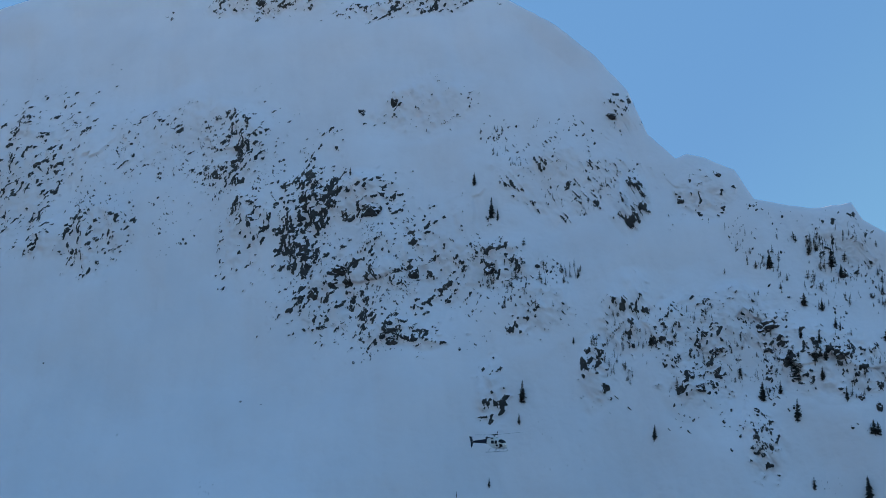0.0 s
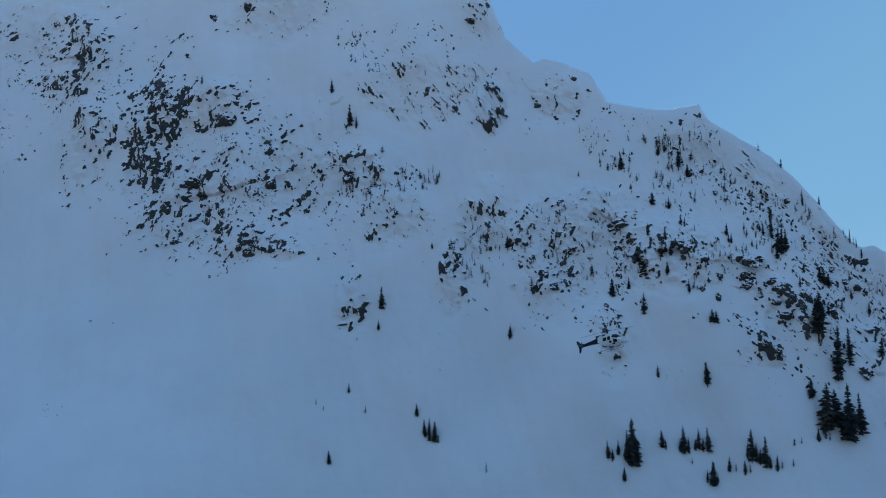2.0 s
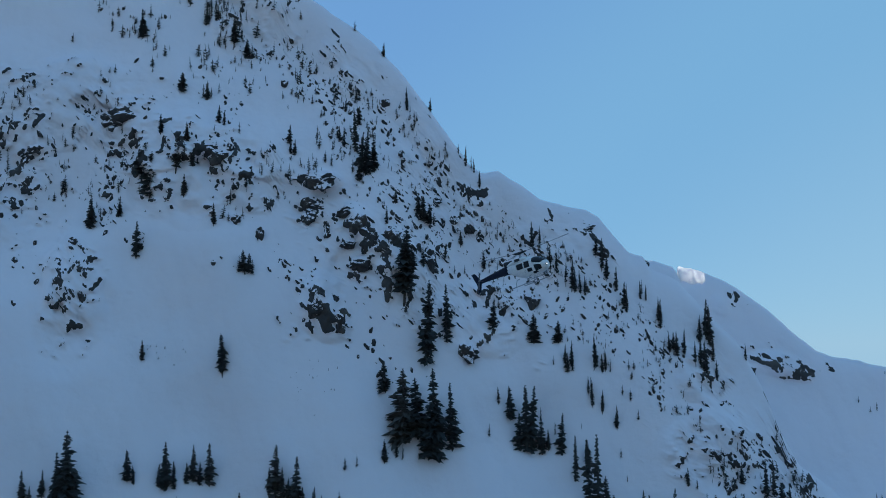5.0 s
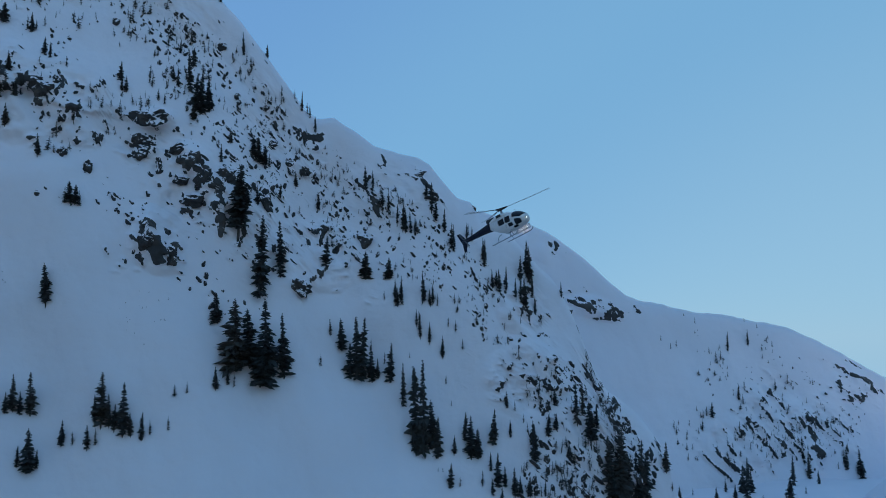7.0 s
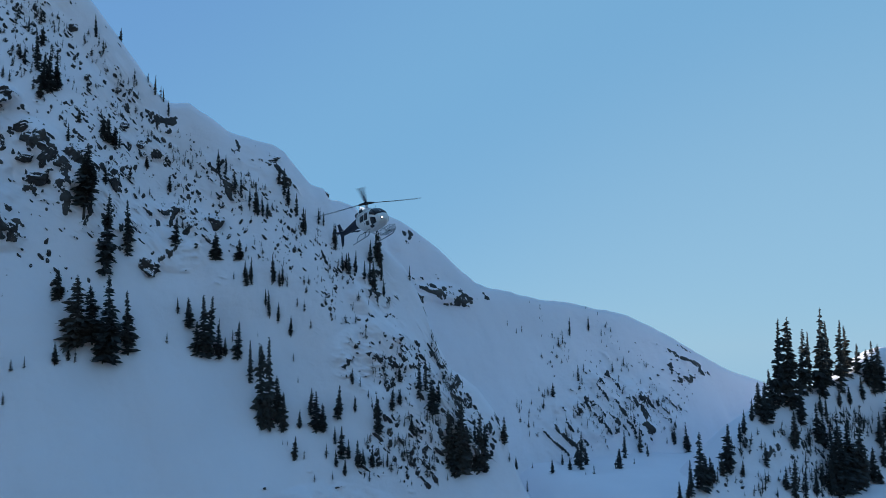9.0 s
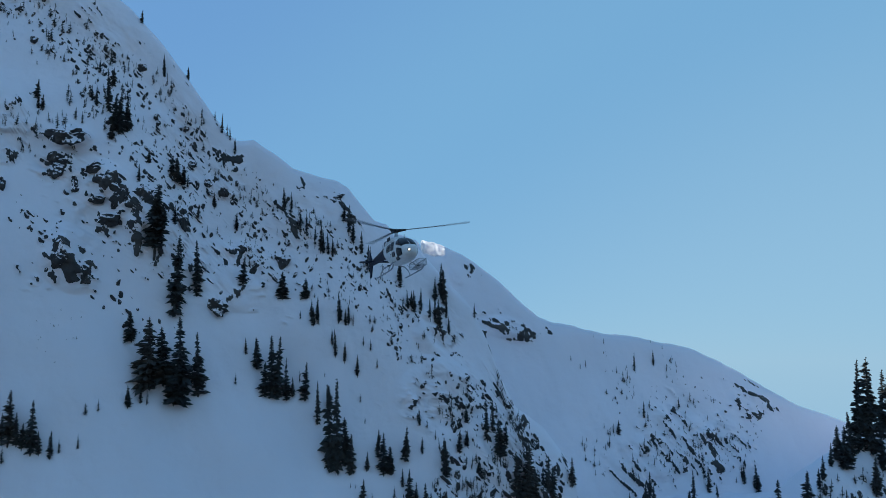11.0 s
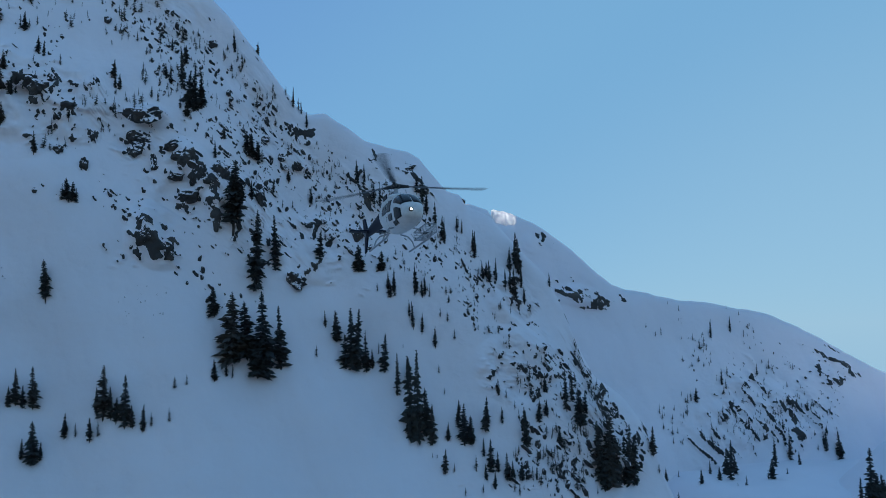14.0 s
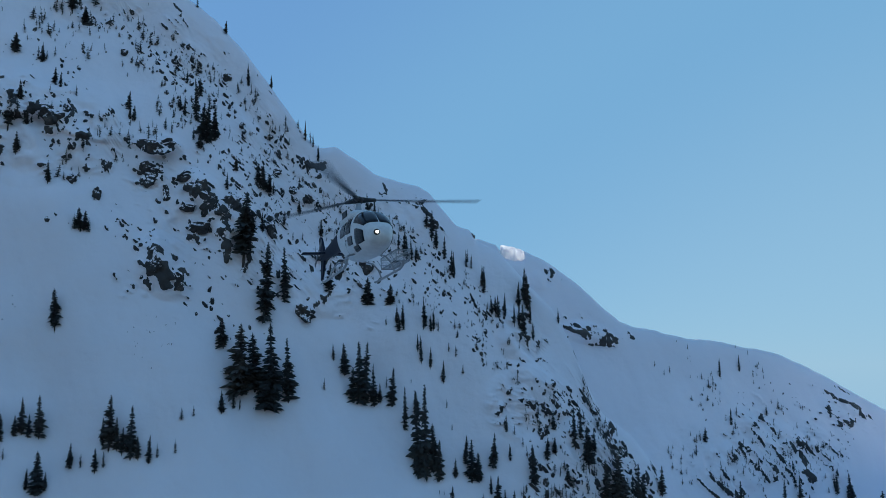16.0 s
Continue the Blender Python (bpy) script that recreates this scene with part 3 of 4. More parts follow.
TREES_FACE = [(24.55, 67.19, 0.96, 1), (25.22, 66.24, 1.92, 1), (25.6, 64.5, 2.08, 1), (26.07, 64.48, 3.7, 0.8), (26.42, 64.56, 3.61, 0.8), (27.0, 64.27, 2.09, 1), (27.41, 64.43, 1.15, 1), (28.15, 64.23, 2.3, 0.9), (27.91, 65.34, 0.68, 1), (27.15, 66.29, 0.58, 1), (23.81, 65.28, 0.66, 1), (29.53, 65.63, 0.29, 1), (28.83, 62.76, 2.57, 0.7), (29.64, 63.62, 1.44, 1), (29.76, 59.91, 5.5, 0.55), (29.39, 60.02, 5.03, 0.55), (30.29, 60.22, 2.82, 1), (30.59, 59.69, 2.34, 1), (29.22, 60.12, 1.86, 1), (32.42, 60.62, 1.62, 1), (32.63, 59.56, 2.46, 1.1), (33.12, 59.53, 1.71, 1), (31.58, 59.8, 1.13, 1), (31.87, 62.62, 0.35, 1)]
TREES_FACE_B = [(31.7, 64.0, 0.49, 1), (34.19, 60.34, 2.03, 1), (35.3, 60.72, 0.97, 1), (36.3, 61.49, 0.55, 1), (36.62, 59.13, 2.52, 0.9), (36.75, 60.19, 1.18, 1), (30.14, 67.77, 1.0, 0.7), (30.35, 67.08, 1.6, 0.7), (30.9, 66.68, 1.2, 0.7), (31.67, 65.7, 1.29, 0.8), (32.99, 66.15, 0.6, 1), (32.2, 67.64, 0.57, 1), (32.63, 67.33, 0.71, 1), (30.66, 69.15, 0.81, 0.7), (31.16, 69.05, 1.02, 0.7), (31.63, 69.05, 0.78, 0.7), (34.05, 69.34, 0.42, 1), (32.77, 69.14, 0.62, 1), (28.99, 69.06, 1.11, 1), (29.31, 69.16, 0.91, 1), (28.17, 69.47, 0.5, 1), (31.08, 57.97, 1.39, 1), (31.66, 58.01, 0.52, 1), (30.45, 58.85, 0.26, 1)]
TREES_FACE_C = [(30.74, 58.83, 0.26, 1), (33.07, 57.99, 0.84, 1), (33.78, 58.79, 1.04, 1), (34.01, 57.92, 1.89, 1), (34.5, 57.88, 1.13, 1), (35.0, 57.34, 1.6, 1), (35.39, 57.31, 1.14, 1), (35.99, 57.26, 1.14, 1.1), (36.41, 57.26, 0.76, 1.1), (36.95, 57.22, 0.96, 0.6), (33.62, 57.44, 0.94, 1), (34.1, 56.9, 1.03, 1), (33.28, 56.72, 0.46, 1), (32.1, 56.65, 0.46, 1), (35.63, 56.53, 0.56, 1), (35.83, 62.25, 0.59, 1), (35.34, 62.46, 0.99, 1), (37.63, 62.16, 0.5, 1), (37.82, 60.67, 1.29, 1.1), (38.44, 61.01, 1.0, 1), (38.68, 62.49, 1.21, 1), (39.87, 61.49, 2.42, 0.8), (40.3, 61.85, 2.03, 0.8), (40.46, 60.34, 2.31, 1)]
TREES_FACE_D = [(41.1, 61.05, 1.42, 1), (38.9, 59.34, 0.99, 1), (40.21, 58.53, 0.59, 1), (39.77, 58.11, 0.49, 1), (39.21, 58.42, 0.39, 1), (41.49, 57.02, 3.54, 1), (41.98, 56.45, 4.51, 0.9), (41.61, 56.3, 2.35, 1.1), (42.83, 57.09, 2.38, 1), (43.23, 56.53, 2.97, 1), (43.64, 56.41, 3.77, 0.9), (44.15, 56.46, 2.98, 1), (42.41, 56.42, 1.77, 1.1), (47.28, 58.05, 0.82, 1), (46.1, 58.04, 1.84, 1), (46.82, 58.08, 0.92, 1)]
TREES_FACE_E = [(46.22, 56.84, 0.57, 1), (4.94, 83.77, 1.27, 1), (6.72, 85.54, 1.1, 1), (7.09, 85.24, 1.0, 1), (5.71, 87.41, 1.32, 1), (5.43, 87.61, 0.91, 1), (5.96, 87.68, 0.61, 1), (8.09, 84.77, 0.7, 1)]
TREES_FACE_F = [(11.38, 84.3, 1.23, 1), (11.77, 83.42, 1.02, 1), (11.49, 83.51, 0.92, 1), (13.25, 84.84, 0.83, 1), (15.85, 83.92, 2.93, 0.7), (16.22, 82.32, 2.49, 0.9), (17.09, 82.39, 2.29, 1), (16.5, 82.11, 2.9, 0.9), (16.07, 86.1, 1.28, 1), (15.07, 84.2, 1.25, 0.7), (14.78, 84.64, 1.05, 0.7), (15.64, 82.27, 0.83, 1.3), (16.11, 81.62, 1.03, 1.3), (19.57, 87.49, 1.65, 0.5), (19.75, 86.75, 0.88, 0.7), (21.27, 87.55, 1.0, 0.7), (18.77, 87.14, 0.48, 1), (23.54, 83.17, 1.42, 0.6), (23.95, 82.96, 0.87, 1), (22.14, 84.26, 0.76, 1), (23.08, 84.1, 0.66, 1), (15.18, 87.1, 0.96, 1), (12.83, 87.69, 0.64, 1), (12.04, 88.46, 0.42, 1)]
TREES_FACE_G = [(18.5, 80.1, 0.93, 1), (20.42, 78.99, 1.66, 1.2), (20.8, 78.79, 1.24, 1.2), (21.1, 78.7, 0.83, 1.2), (20.04, 79.42, 1.24, 1.1), (17.87, 78.62, 1.12, 1), (17.71, 79.83, 0.41, 1), (18.99, 75.26, 2.15, 1.2), (18.8, 75.26, 2.19, 1.2), (19.29, 75.48, 1.4, 1.2), (20.16, 75.72, 1.21, 1), (8.82, 80.73, 0.98, 1), (11.55, 81.27, 0.9, 1), (6.96, 78.2, 1.32, 1), (5.41, 82.07, 1.16, 1), (5.76, 82.97, 0.68, 1), (5.64, 82.3, 0.78, 1), (4.98, 80.13, 1.33, 1), (21.76, 76.43, 0.92, 1), (22.91, 77.35, 1.04, 1), (22.38, 75.38, 0.51, 1), (23.07, 75.4, 0.51, 1), (14.21, 82.72, 0.72, 1), (13.83, 83.03, 0.72, 1)]
TREES_FACE_H = [(14.3, 84.0, 0.52, 1), (9.67, 77.23, 0.48, 1)]
TREES_BACK = [(60.51, 66.12, 1.28, 0.7), (58.23, 65.68, 1.51, 0.6), (56.71, 64.75, 0.87, 1), (57.23, 64.97, 0.75, 1), (56.33, 65.48, 0.5, 1), (61.02, 68.05, 0.31, 1), (55.88, 67.94, 0.46, 1), (57.77, 61.89, 1.23, 0.8), (58.52, 62.56, 0.69, 1), (57.98, 61.53, 0.73, 1), (63.14, 62.93, 0.81, 1), (63.42, 62.73, 0.51, 1), (61.91, 62.43, 0.88, 1), (65.47, 62.78, 0.46, 1), (54.8, 60.66, 1.08, 1), (54.42, 60.79, 0.67, 1), (53.68, 59.72, 0.83, 1), (61.97, 67.48, 0.39, 1), (61.68, 65.6, 0.41, 1), (52.87, 65.87, 0.44, 1), (53.49, 66.03, 0.54, 1), (52.16, 66.53, 0.44, 1), (57.63, 64.24, 0.25, 1), (55.05, 68.52, 0.25, 1)]
TREES_BACK_B = [(66.01, 56.32, 1.48, 1), (65.18, 56.37, 0.49, 1), (67.11, 55.57, 2.22, 1)]
TREES_KNOLL = [(63.53, 60.42, 5.86, 0.7), (62.87, 60.25, 2.54, 1), (64.45, 60.19, 6.21, 0.9), (66.56, 61.35, 4.5, 0.75), (64.62, 59.1, 2.55, 1), (67.42, 61.12, 4.31, 0.7), (68.17, 60.9, 6.21, 0.75), (69.86, 61.91, 4.52, 0.7), (70.56, 61.15, 5.09, 0.8), (72.06, 62.3, 3.69, 0.8), (73.06, 62.29, 2.21, 1), (73.54, 61.4, 2.66, 1), (73.88, 60.85, 3.81, 0.9), (74.79, 60.93, 3.49, 0.9), (72.46, 60.46, 1.71, 0.8), (71.01, 60.08, 1.46, 0.8), (69.9, 60.01, 1.34, 1), (79.28, 62.88, 2.19, 1.1), (79.84, 64.28, 0.99, 1), (61.23, 60.11, 2.19, 1), (61.42, 59.33, 2.7, 1), (60.51, 59.46, 1.45, 1), (62.15, 59.49, 1.67, 1), (67.88, 58.96, 1.96, 0.7)]
TREES_KNOLL_B = [(67.45, 59.48, 1.53, 1), (65.49, 57.79, 2.65, 0.9), (65.93, 57.38, 2.33, 1), (62.95, 57.73, 2.28, 1), (64.57, 59.0, 1.27, 1), (61.38, 58.38, 0.52, 1), (62.72, 59.08, 0.31, 1), (59.48, 56.72, 1.5, 1), (64.3, 57.66, 0.94, 1), (70.05, 58.36, 1.1, 1), (77.1, 60.43, 1.65, 1), (54.1, 56.45, 3.43, 0.9), (53.17, 56.86, 2.09, 1), (52.88, 57.05, 1.14, 1), (55.08, 56.73, 1.54, 1), (54.67, 56.93, 1.73, 1), (56.18, 57.55, 1.37, 1), (56.89, 57.69, 2.76, 1), (59.35, 59.03, 1.53, 1), (56.73, 56.45, 2.05, 1), (58.74, 58.87, 1.22, 1), (58.33, 57.7, 0.7, 1), (57.41, 56.23, 0.98, 1), (55.23, 56.2, 1.15, 1)]
TREES_KNOLL_C = [(52.15, 56.41, 1.31, 1), (51.46, 56.13, 0.56, 1), (60.47, 54.86, 2.38, 1), (61.53, 54.78, 1.8, 1), (60.03, 55.34, 1.39, 1), (62.87, 54.68, 1.62, 1), (64.02, 55.24, 1.64, 1), (64.52, 54.56, 2.46, 1), (65.22, 54.5, 4.33, 0.9), (66.07, 54.44, 4.66, 1), (66.93, 54.37, 4.59, 1), (67.36, 54.34, 3.77, 1), (68.4, 54.55, 2.75, 1), (68.68, 54.24, 5.07, 0.9), (69.44, 54.47, 3.19, 1), (70.73, 54.76, 2.37, 1), (71.27, 54.33, 1.51, 1), (74.04, 57.35, 3.16, 1), (73.13, 56.99, 2.46, 1), (74.3, 56.72, 2.7, 1), (75.97, 57.67, 2.06, 1), (73.99, 55.72, 1.78, 1), (72.58, 55.61, 1.98, 1), (58.92, 54.98, 0.59, 1)]
TREES_RIB = [(35.83, 70.26, 1.22, 0.75), (36.23, 70.06, 1.43, 0.75), (36.77, 70.15, 1.56, 0.75), (37.24, 69.67, 1.23, 0.75), (37.73, 69.47, 1.64, 0.75), (38.04, 68.86, 2.04, 0.75), (38.88, 70.72, 2.5, 0.75), (38.7, 71.34, 2.3, 0.75), (38.88, 69.68, 1.65, 0.75), (38.16, 70.91, 1.66, 0.75), (38.84, 68.47, 1.23, 0.75), (29.62, 74.85, 1.23, 0.75), (29.98, 74.45, 1.84, 0.75), (30.49, 74.13, 1.43, 0.75), (33.18, 73.09, 1.65, 0.75), (34.64, 74.12, 0.84, 0.75), (35.43, 72.31, 1.45, 0.75), (32.08, 75.83, 1.89, 0.75), (31.85, 76.7, 1.26, 0.75), (28.91, 69.57, 1.17, 0.75), (29.24, 69.38, 1.56, 0.75), (30.76, 69.4, 1.77, 0.75), (31.34, 69.21, 1.18, 0.75), (41.15, 69.71, 1.05, 0.75)]
TREES_CLUMP = [(8.71, 75.16, 0.9, 1.2), (8.96, 75.21, 1.25, 1.2), (9.26, 75.11, 1.15, 1.2), (9.51, 75.04, 0.8, 1.2), (9.06, 74.96, 0.7, 1.2)]
for x, z, h, w in TREES_SLOPE + TREES_SLOPE_B + TREES_SLOPE_C + TREES_SLOPE_D + TREES_SLOPE_E + TREES_FACE + TREES_FACE_B + TREES_FACE_C + TREES_FACE_D + TREES_FACE_E + TREES_FACE_F + TREES_FACE_G + TREES_FACE_H + TREES_RIB + TREES_CLUMP:
    plant(x, z, h, w, main_at, RIDGE + RIDGE_EAST)
for x, z, h, w in TREES_BACK + TREES_BACK_B:
    plant(x, z, h, w, back_at, RIDGE_BACK)
for x, z, h, w in TREES_KNOLL + TREES_KNOLL_B + TREES_KNOLL_C:
    plant(x, z, h, w, knoll_at, RIDGE_KNOLL)
TREES_SADDLE = [(53.45, 95.48, 3.65, 0.85), (54.8, 97.0, 2.42, 1), (54.21, 97.0, 1.93, 1), (53.38, 97.0, 1.44, 1), (54.54, 94.46, 2.69, 0.6), (51.12, 90.02, 1.07, 1), (53.34, 92.07, 1.01, 1), (53.77, 90.28, 2.84, 0.8), (54.54, 91.6, 1.79, 1), (57.36, 96.48, 1.46, 1), (55.04, 91.4, 1.57, 1), (52.77, 90.14, 0.98, 1), (53.58, 88.31, 0.74, 1), (52.72, 88.17, 0.29, 1), (51.06, 92.78, 0.49, 1), (59.3, 92.0, 2.19, 0.8), (56.27, 88.79, 1.52, 1), (62.34, 95.18, 1.96, 1), (61.85, 93.95, 3.13, 0.7), (61.86, 93.31, 2.15, 0.8)]
TREES_SADDLE_B = [(65.84, 97.0, 1.66, 1), (55.98, 88.91, 0.65, 1), (58.27, 89.58, 0.55, 1), (61.24, 91.58, 1.04, 1)]
for x, y, h, w in TREES_SADDLE + TREES_SADDLE_B:
    set_tree(x, y - 0.02, saddle_height(x, y), h, w)
for tree, (x, z, h) in zip(KINDS, [(-33.5, 103.9, 1.73), (-30.9, 99.4, 2.51), (-30.0, 99.0, 1.39), (-19.8, 83.5, 0.68), (-11.5, 83.4, 1.21), (-50.5, 106.0, 1.06)]):
    tree.location = (x, float(main_at(np.array([x]), np.array([z]))[0][0]) - 0.05, z)
    tree.scale = (h, h, h)


def inside(poly, x, z):
    hit = False
    for (ax, az), (bx, bz) in zip(poly, poly[1:] + poly[:1]):
        if (az > z) != (bz > z) and x < (bx - ax) * (z - az) / (bz - az) + ax:
            hit = not hit
    return hit


def spread_in(poly, count, rnd):
    """Spots in an area, most of them in loose clusters strung up and down the slope."""
    xs, zs = zip(*poly)
    found = []
    while len(found) < count:
        x, z = rnd.uniform(min(xs), max(xs)), rnd.uniform(min(zs), max(zs))
        if not inside(poly, x, z):
            continue
        for k in range(rnd.choice((1, 1, 2, 5, 8, 11))):
            a, b = x + rnd.gauss(0, 0.55), z + rnd.gauss(0, 0.8)
            if inside(poly, a, b):
                found.append((a, b))
    return found[:count]


def small_forms(rnd, whorls, least, most):
    """Five small crowns as arrays of points and faces."""
    forms = []
    for k in range(5):
        bm = bmesh.new()
        crown_mesh(bm, rnd, 1.0, rnd.uniform(least, most), whorls, base=-0.02, boughs=8)
        bm.verts.index_update()
        forms.append((np.array([v.co[:] for v in bm.verts]), [[v.index for v in f.verts] for f in bm.faces]))
        bm.free()
    return forms


def saplings():
    """The smallest of the single firs, joined."""
    rnd = random.Random(12)
    forms = small_forms(rnd, 11, 0.15, 0.22)
    verts, faces, total = [], [], 0
    for x, y, z, h, wide in SAPLINGS:
        co, fs = forms[rnd.randrange(5)]
        a, w = rnd.uniform(0, 6.28), h * min(wide, 1.3)
        c, s = math.cos(a), math.sin(a)
        verts.append(np.stack([x + (co[:, 0] * c - co[:, 1] * s) * w, y + (co[:, 0] * s + co[:, 1] * c) * w, z + co[:, 2] * h], 1))
        faces += [[i + total for i in f] for f in fs]
        total += len(co)
    mesh = bpy.data.meshes.new("saplings")
    mesh.from_pydata(np.vstack(verts).tolist(), [], faces)
    mesh.materials.append(NEEDLES)
    tagged(new("saplings", mesh), "small dark young firs scattered over the snow", "trees", kind="stuff")


saplings()


# small firs past counting, joined: (area, how many, least and greatest height)
def scrub(name, areas, at, seed):
    rnd = random.Random(seed)
    forms = small_forms(rnd, 6, 0.16, 0.3)
    verts, faces, total = [], [], 0
    for poly, count, small, tall in areas:
        spots = np.array(spread_in(poly, count, rnd))
        depth = at(spots[:, 0], spots[:, 1])[0]
        for (x, z), y in zip(spots, depth):
            co, fs = forms[rnd.randrange(5)]
            h, a = small * 0.7 + (tall - small * 0.7) * rnd.random() ** 1.7, rnd.uniform(0, 6.28)
            w = h * rnd.uniform(0.7, 1.2) + 0.08
            c, s = math.cos(a), math.sin(a)
            lean = rnd.uniform(-0.15, 0.15)
            verts.append(np.stack([x + (co[:, 0] * c - co[:, 1] * s) * w + co[:, 2] * h * lean, y - 0.03 + (co[:, 0] * s + co[:, 1] * c) * w, z - 0.03 + co[:, 2] * h], 1))
            faces += [[i + total for i in f] for f in fs]
            total += len(co)
    mesh = bpy.data.meshes.new(name)
    mesh.from_pydata(np.vstack(verts).tolist(), [], faces)
    mesh.materials.append(NEEDLES if name == "scrub" else BARK)
    return tagged(new(name, mesh), "scattered dark stunted firs poking out of the snow" if name == "scrub" else "faint bare shrub tips poking through snow", "scrub", kind="stuff")


scrub("scrub", [
    ([(-6, 98.3), (-1, 99.6), (10.2, 97.6), (15.9, 88.4), (1.7, 89)], 140, 0.25, 1.0),
    ([(-11.7, 89), (15.3, 89.9), (21.8, 80.6), (8, 77.9), (-9.8, 78.5)], 230, 0.22, 0.9),
    ([(19.5, 87.5), (24.8, 81), (31.7, 75.9), (37.7, 70.3), (42, 62.2), (37.5, 62.5), (33.2, 68.3), (25.5, 72.4), (14.7, 82.4), (11.4, 93.3)], 480, 0.16, 0.6),
    ([(36.5, 64), (41.8, 65.3), (46, 57.8), (39.8, 55.4), (34.5, 56.6), (36.3, 59.8)], 210, 0.2, 0.85),
    ([(-35.5, 97.5), (-26.2, 95.8), (-18.7, 92), (-23.9, 84.6), (-27, 84.6)], 90, 0.4, 1.1),
    ([(-35.3, 111.8), (-27.4, 115.9), (-16, 107.3), (-13.8, 99.3), (-21.8, 99.5)], 70, 0.3, 0.8),
    ([(3.5, 95.8), (9.6, 96.3), (8.7, 90.7), (5.3, 89.5)], 70, 0.5, 1.3),
    ([(-17.2, 88), (-8.7, 88), (2.4, 83), (-6, 77), (-18, 80.3)], 140, 0.3, 1.1)], main_at, 4)
scrub("twigs", [([(11.2, 70.0), (14.8, 69.7), (14.5, 65.8), (12.1, 67.2)], 20, 0.08, 0.2), ([(2.4, 70.8), (6.3, 71.3), (6.2, 69.2), (2.9, 69.4)], 14, 0.08, 0.2), ([(-23.1, 75.3), (-16.1, 76.8), (-17.0, 70.6), (-22.0, 69.8)], 20, 0.08, 0.2), ([(-58.8, 67.3), (-56.0, 67.4), (-55.5, 65.7), (-58.0, 65.6)], 16, 0.1, 0.3)], main_at, 9)
scrub("scrub", [([(50.8, 67.2), (61.6, 67.8), (69.6, 60), (65.5, 56.5), (54.8, 58)], 130, 0.15, 0.45), ([(50.5, 60.5), (58, 61.5), (68, 59.5), (66, 56.8), (52, 57.2)], 120, 0.2, 0.75)], back_at, 5)
scrub("scrub", [([(51.6, 55.7), (60.4, 58.8), (74, 60), (69.9, 53.8)], 320, 0.25, 0.9)], knoll_at, 6)


# ---- boulders ----
def boulder_mesh(seed):
    bm = bmesh.new()
    bmesh.ops.create_icosphere(bm, subdivisions=3, radius=1.0)
    off = Vector((seed * 7.1, seed * 3.3, 1.7))
    for v in bm.verts:
        p = v.co.copy()
        d = 1 + 0.55 * noise.noise(p * 1.1 + off) + 0.22 * noise.noise(p * 2.7 + off)
        step = noise.cell(p * 2.1 + off) * 0.16
        v.co = p * (d + step)
    mesh = bpy.data.meshes.new("boulder")
    bm.to_mesh(mesh)
    bm.free()
    mesh.materials.append(BOULDER)
    return mesh


ROCKS = [boulder_mesh(s) for s in range(7)]
rolling = random.Random(21)


def boulder(x, z, wide, high, at, label):
    y = float(at(np.array([x]), np.array([z]))[0][0])
    ob = new("boulder", rolling.choice(ROCKS))
    ob.location = (x, y + 0.1 * wide, z)
    ob.rotation_euler = (rolling.uniform(-0.4, 0.4), rolling.uniform(-0.5, 0.5), rolling.uniform(0, 6.28))
    ob.scale = (wide * 0.64, wide * 0.5, high * 0.64)
    return tagged(ob, label, "boulder", "boulders on the mountain side")


def rubble(name, areas, at, seed):
    """Broken rock past counting, joined: (area, how many, least and greatest size)."""
    rnd = random.Random(seed)
    verts, faces, total = [], [], 0
    for poly, count, small, big in areas:
        spots = np.array(spread_in(poly, count, rnd))
        depth = at(spots[:, 0], spots[:, 1])[0]
        for (x, z), y in zip(spots, depth):
            r = 0.78 * (small + (big - small) * rnd.random() ** 2)
            lean = rnd.uniform(-1.6, 0.7)
            ring = []
            for level, wide in ((-0.6, 0.8), (0.1, 1.0), (0.65, 0.5)):
                for k in range(5):
                    a = k * 1.257 + rnd.uniform(-0.35, 0.35)
                    q = r * wide * rnd.uniform(0.6, 1.25)
                    ring.append((x + q * math.cos(a) * 0.85 + level * r * lean, y + q * math.sin(a) * 0.7, z + level * r * 1.6))
            verts += ring
            for l in (0, 5):
                faces += [[total + l + k, total + l + (k + 1) % 5, total + l + 5 + (k + 1) % 5, total + l + 5 + k] for k in range(5)]
            faces.append([total + 10 + k for k in range(5)])
            total += 15
    mesh = bpy.data.meshes.new(name)
    mesh.from_pydata(verts, [], faces)
    mesh.materials.append(BOULDER)
    return tagged(new(name, mesh), "dark broken rocks sticking out of the snow", "rocks", kind="stuff")


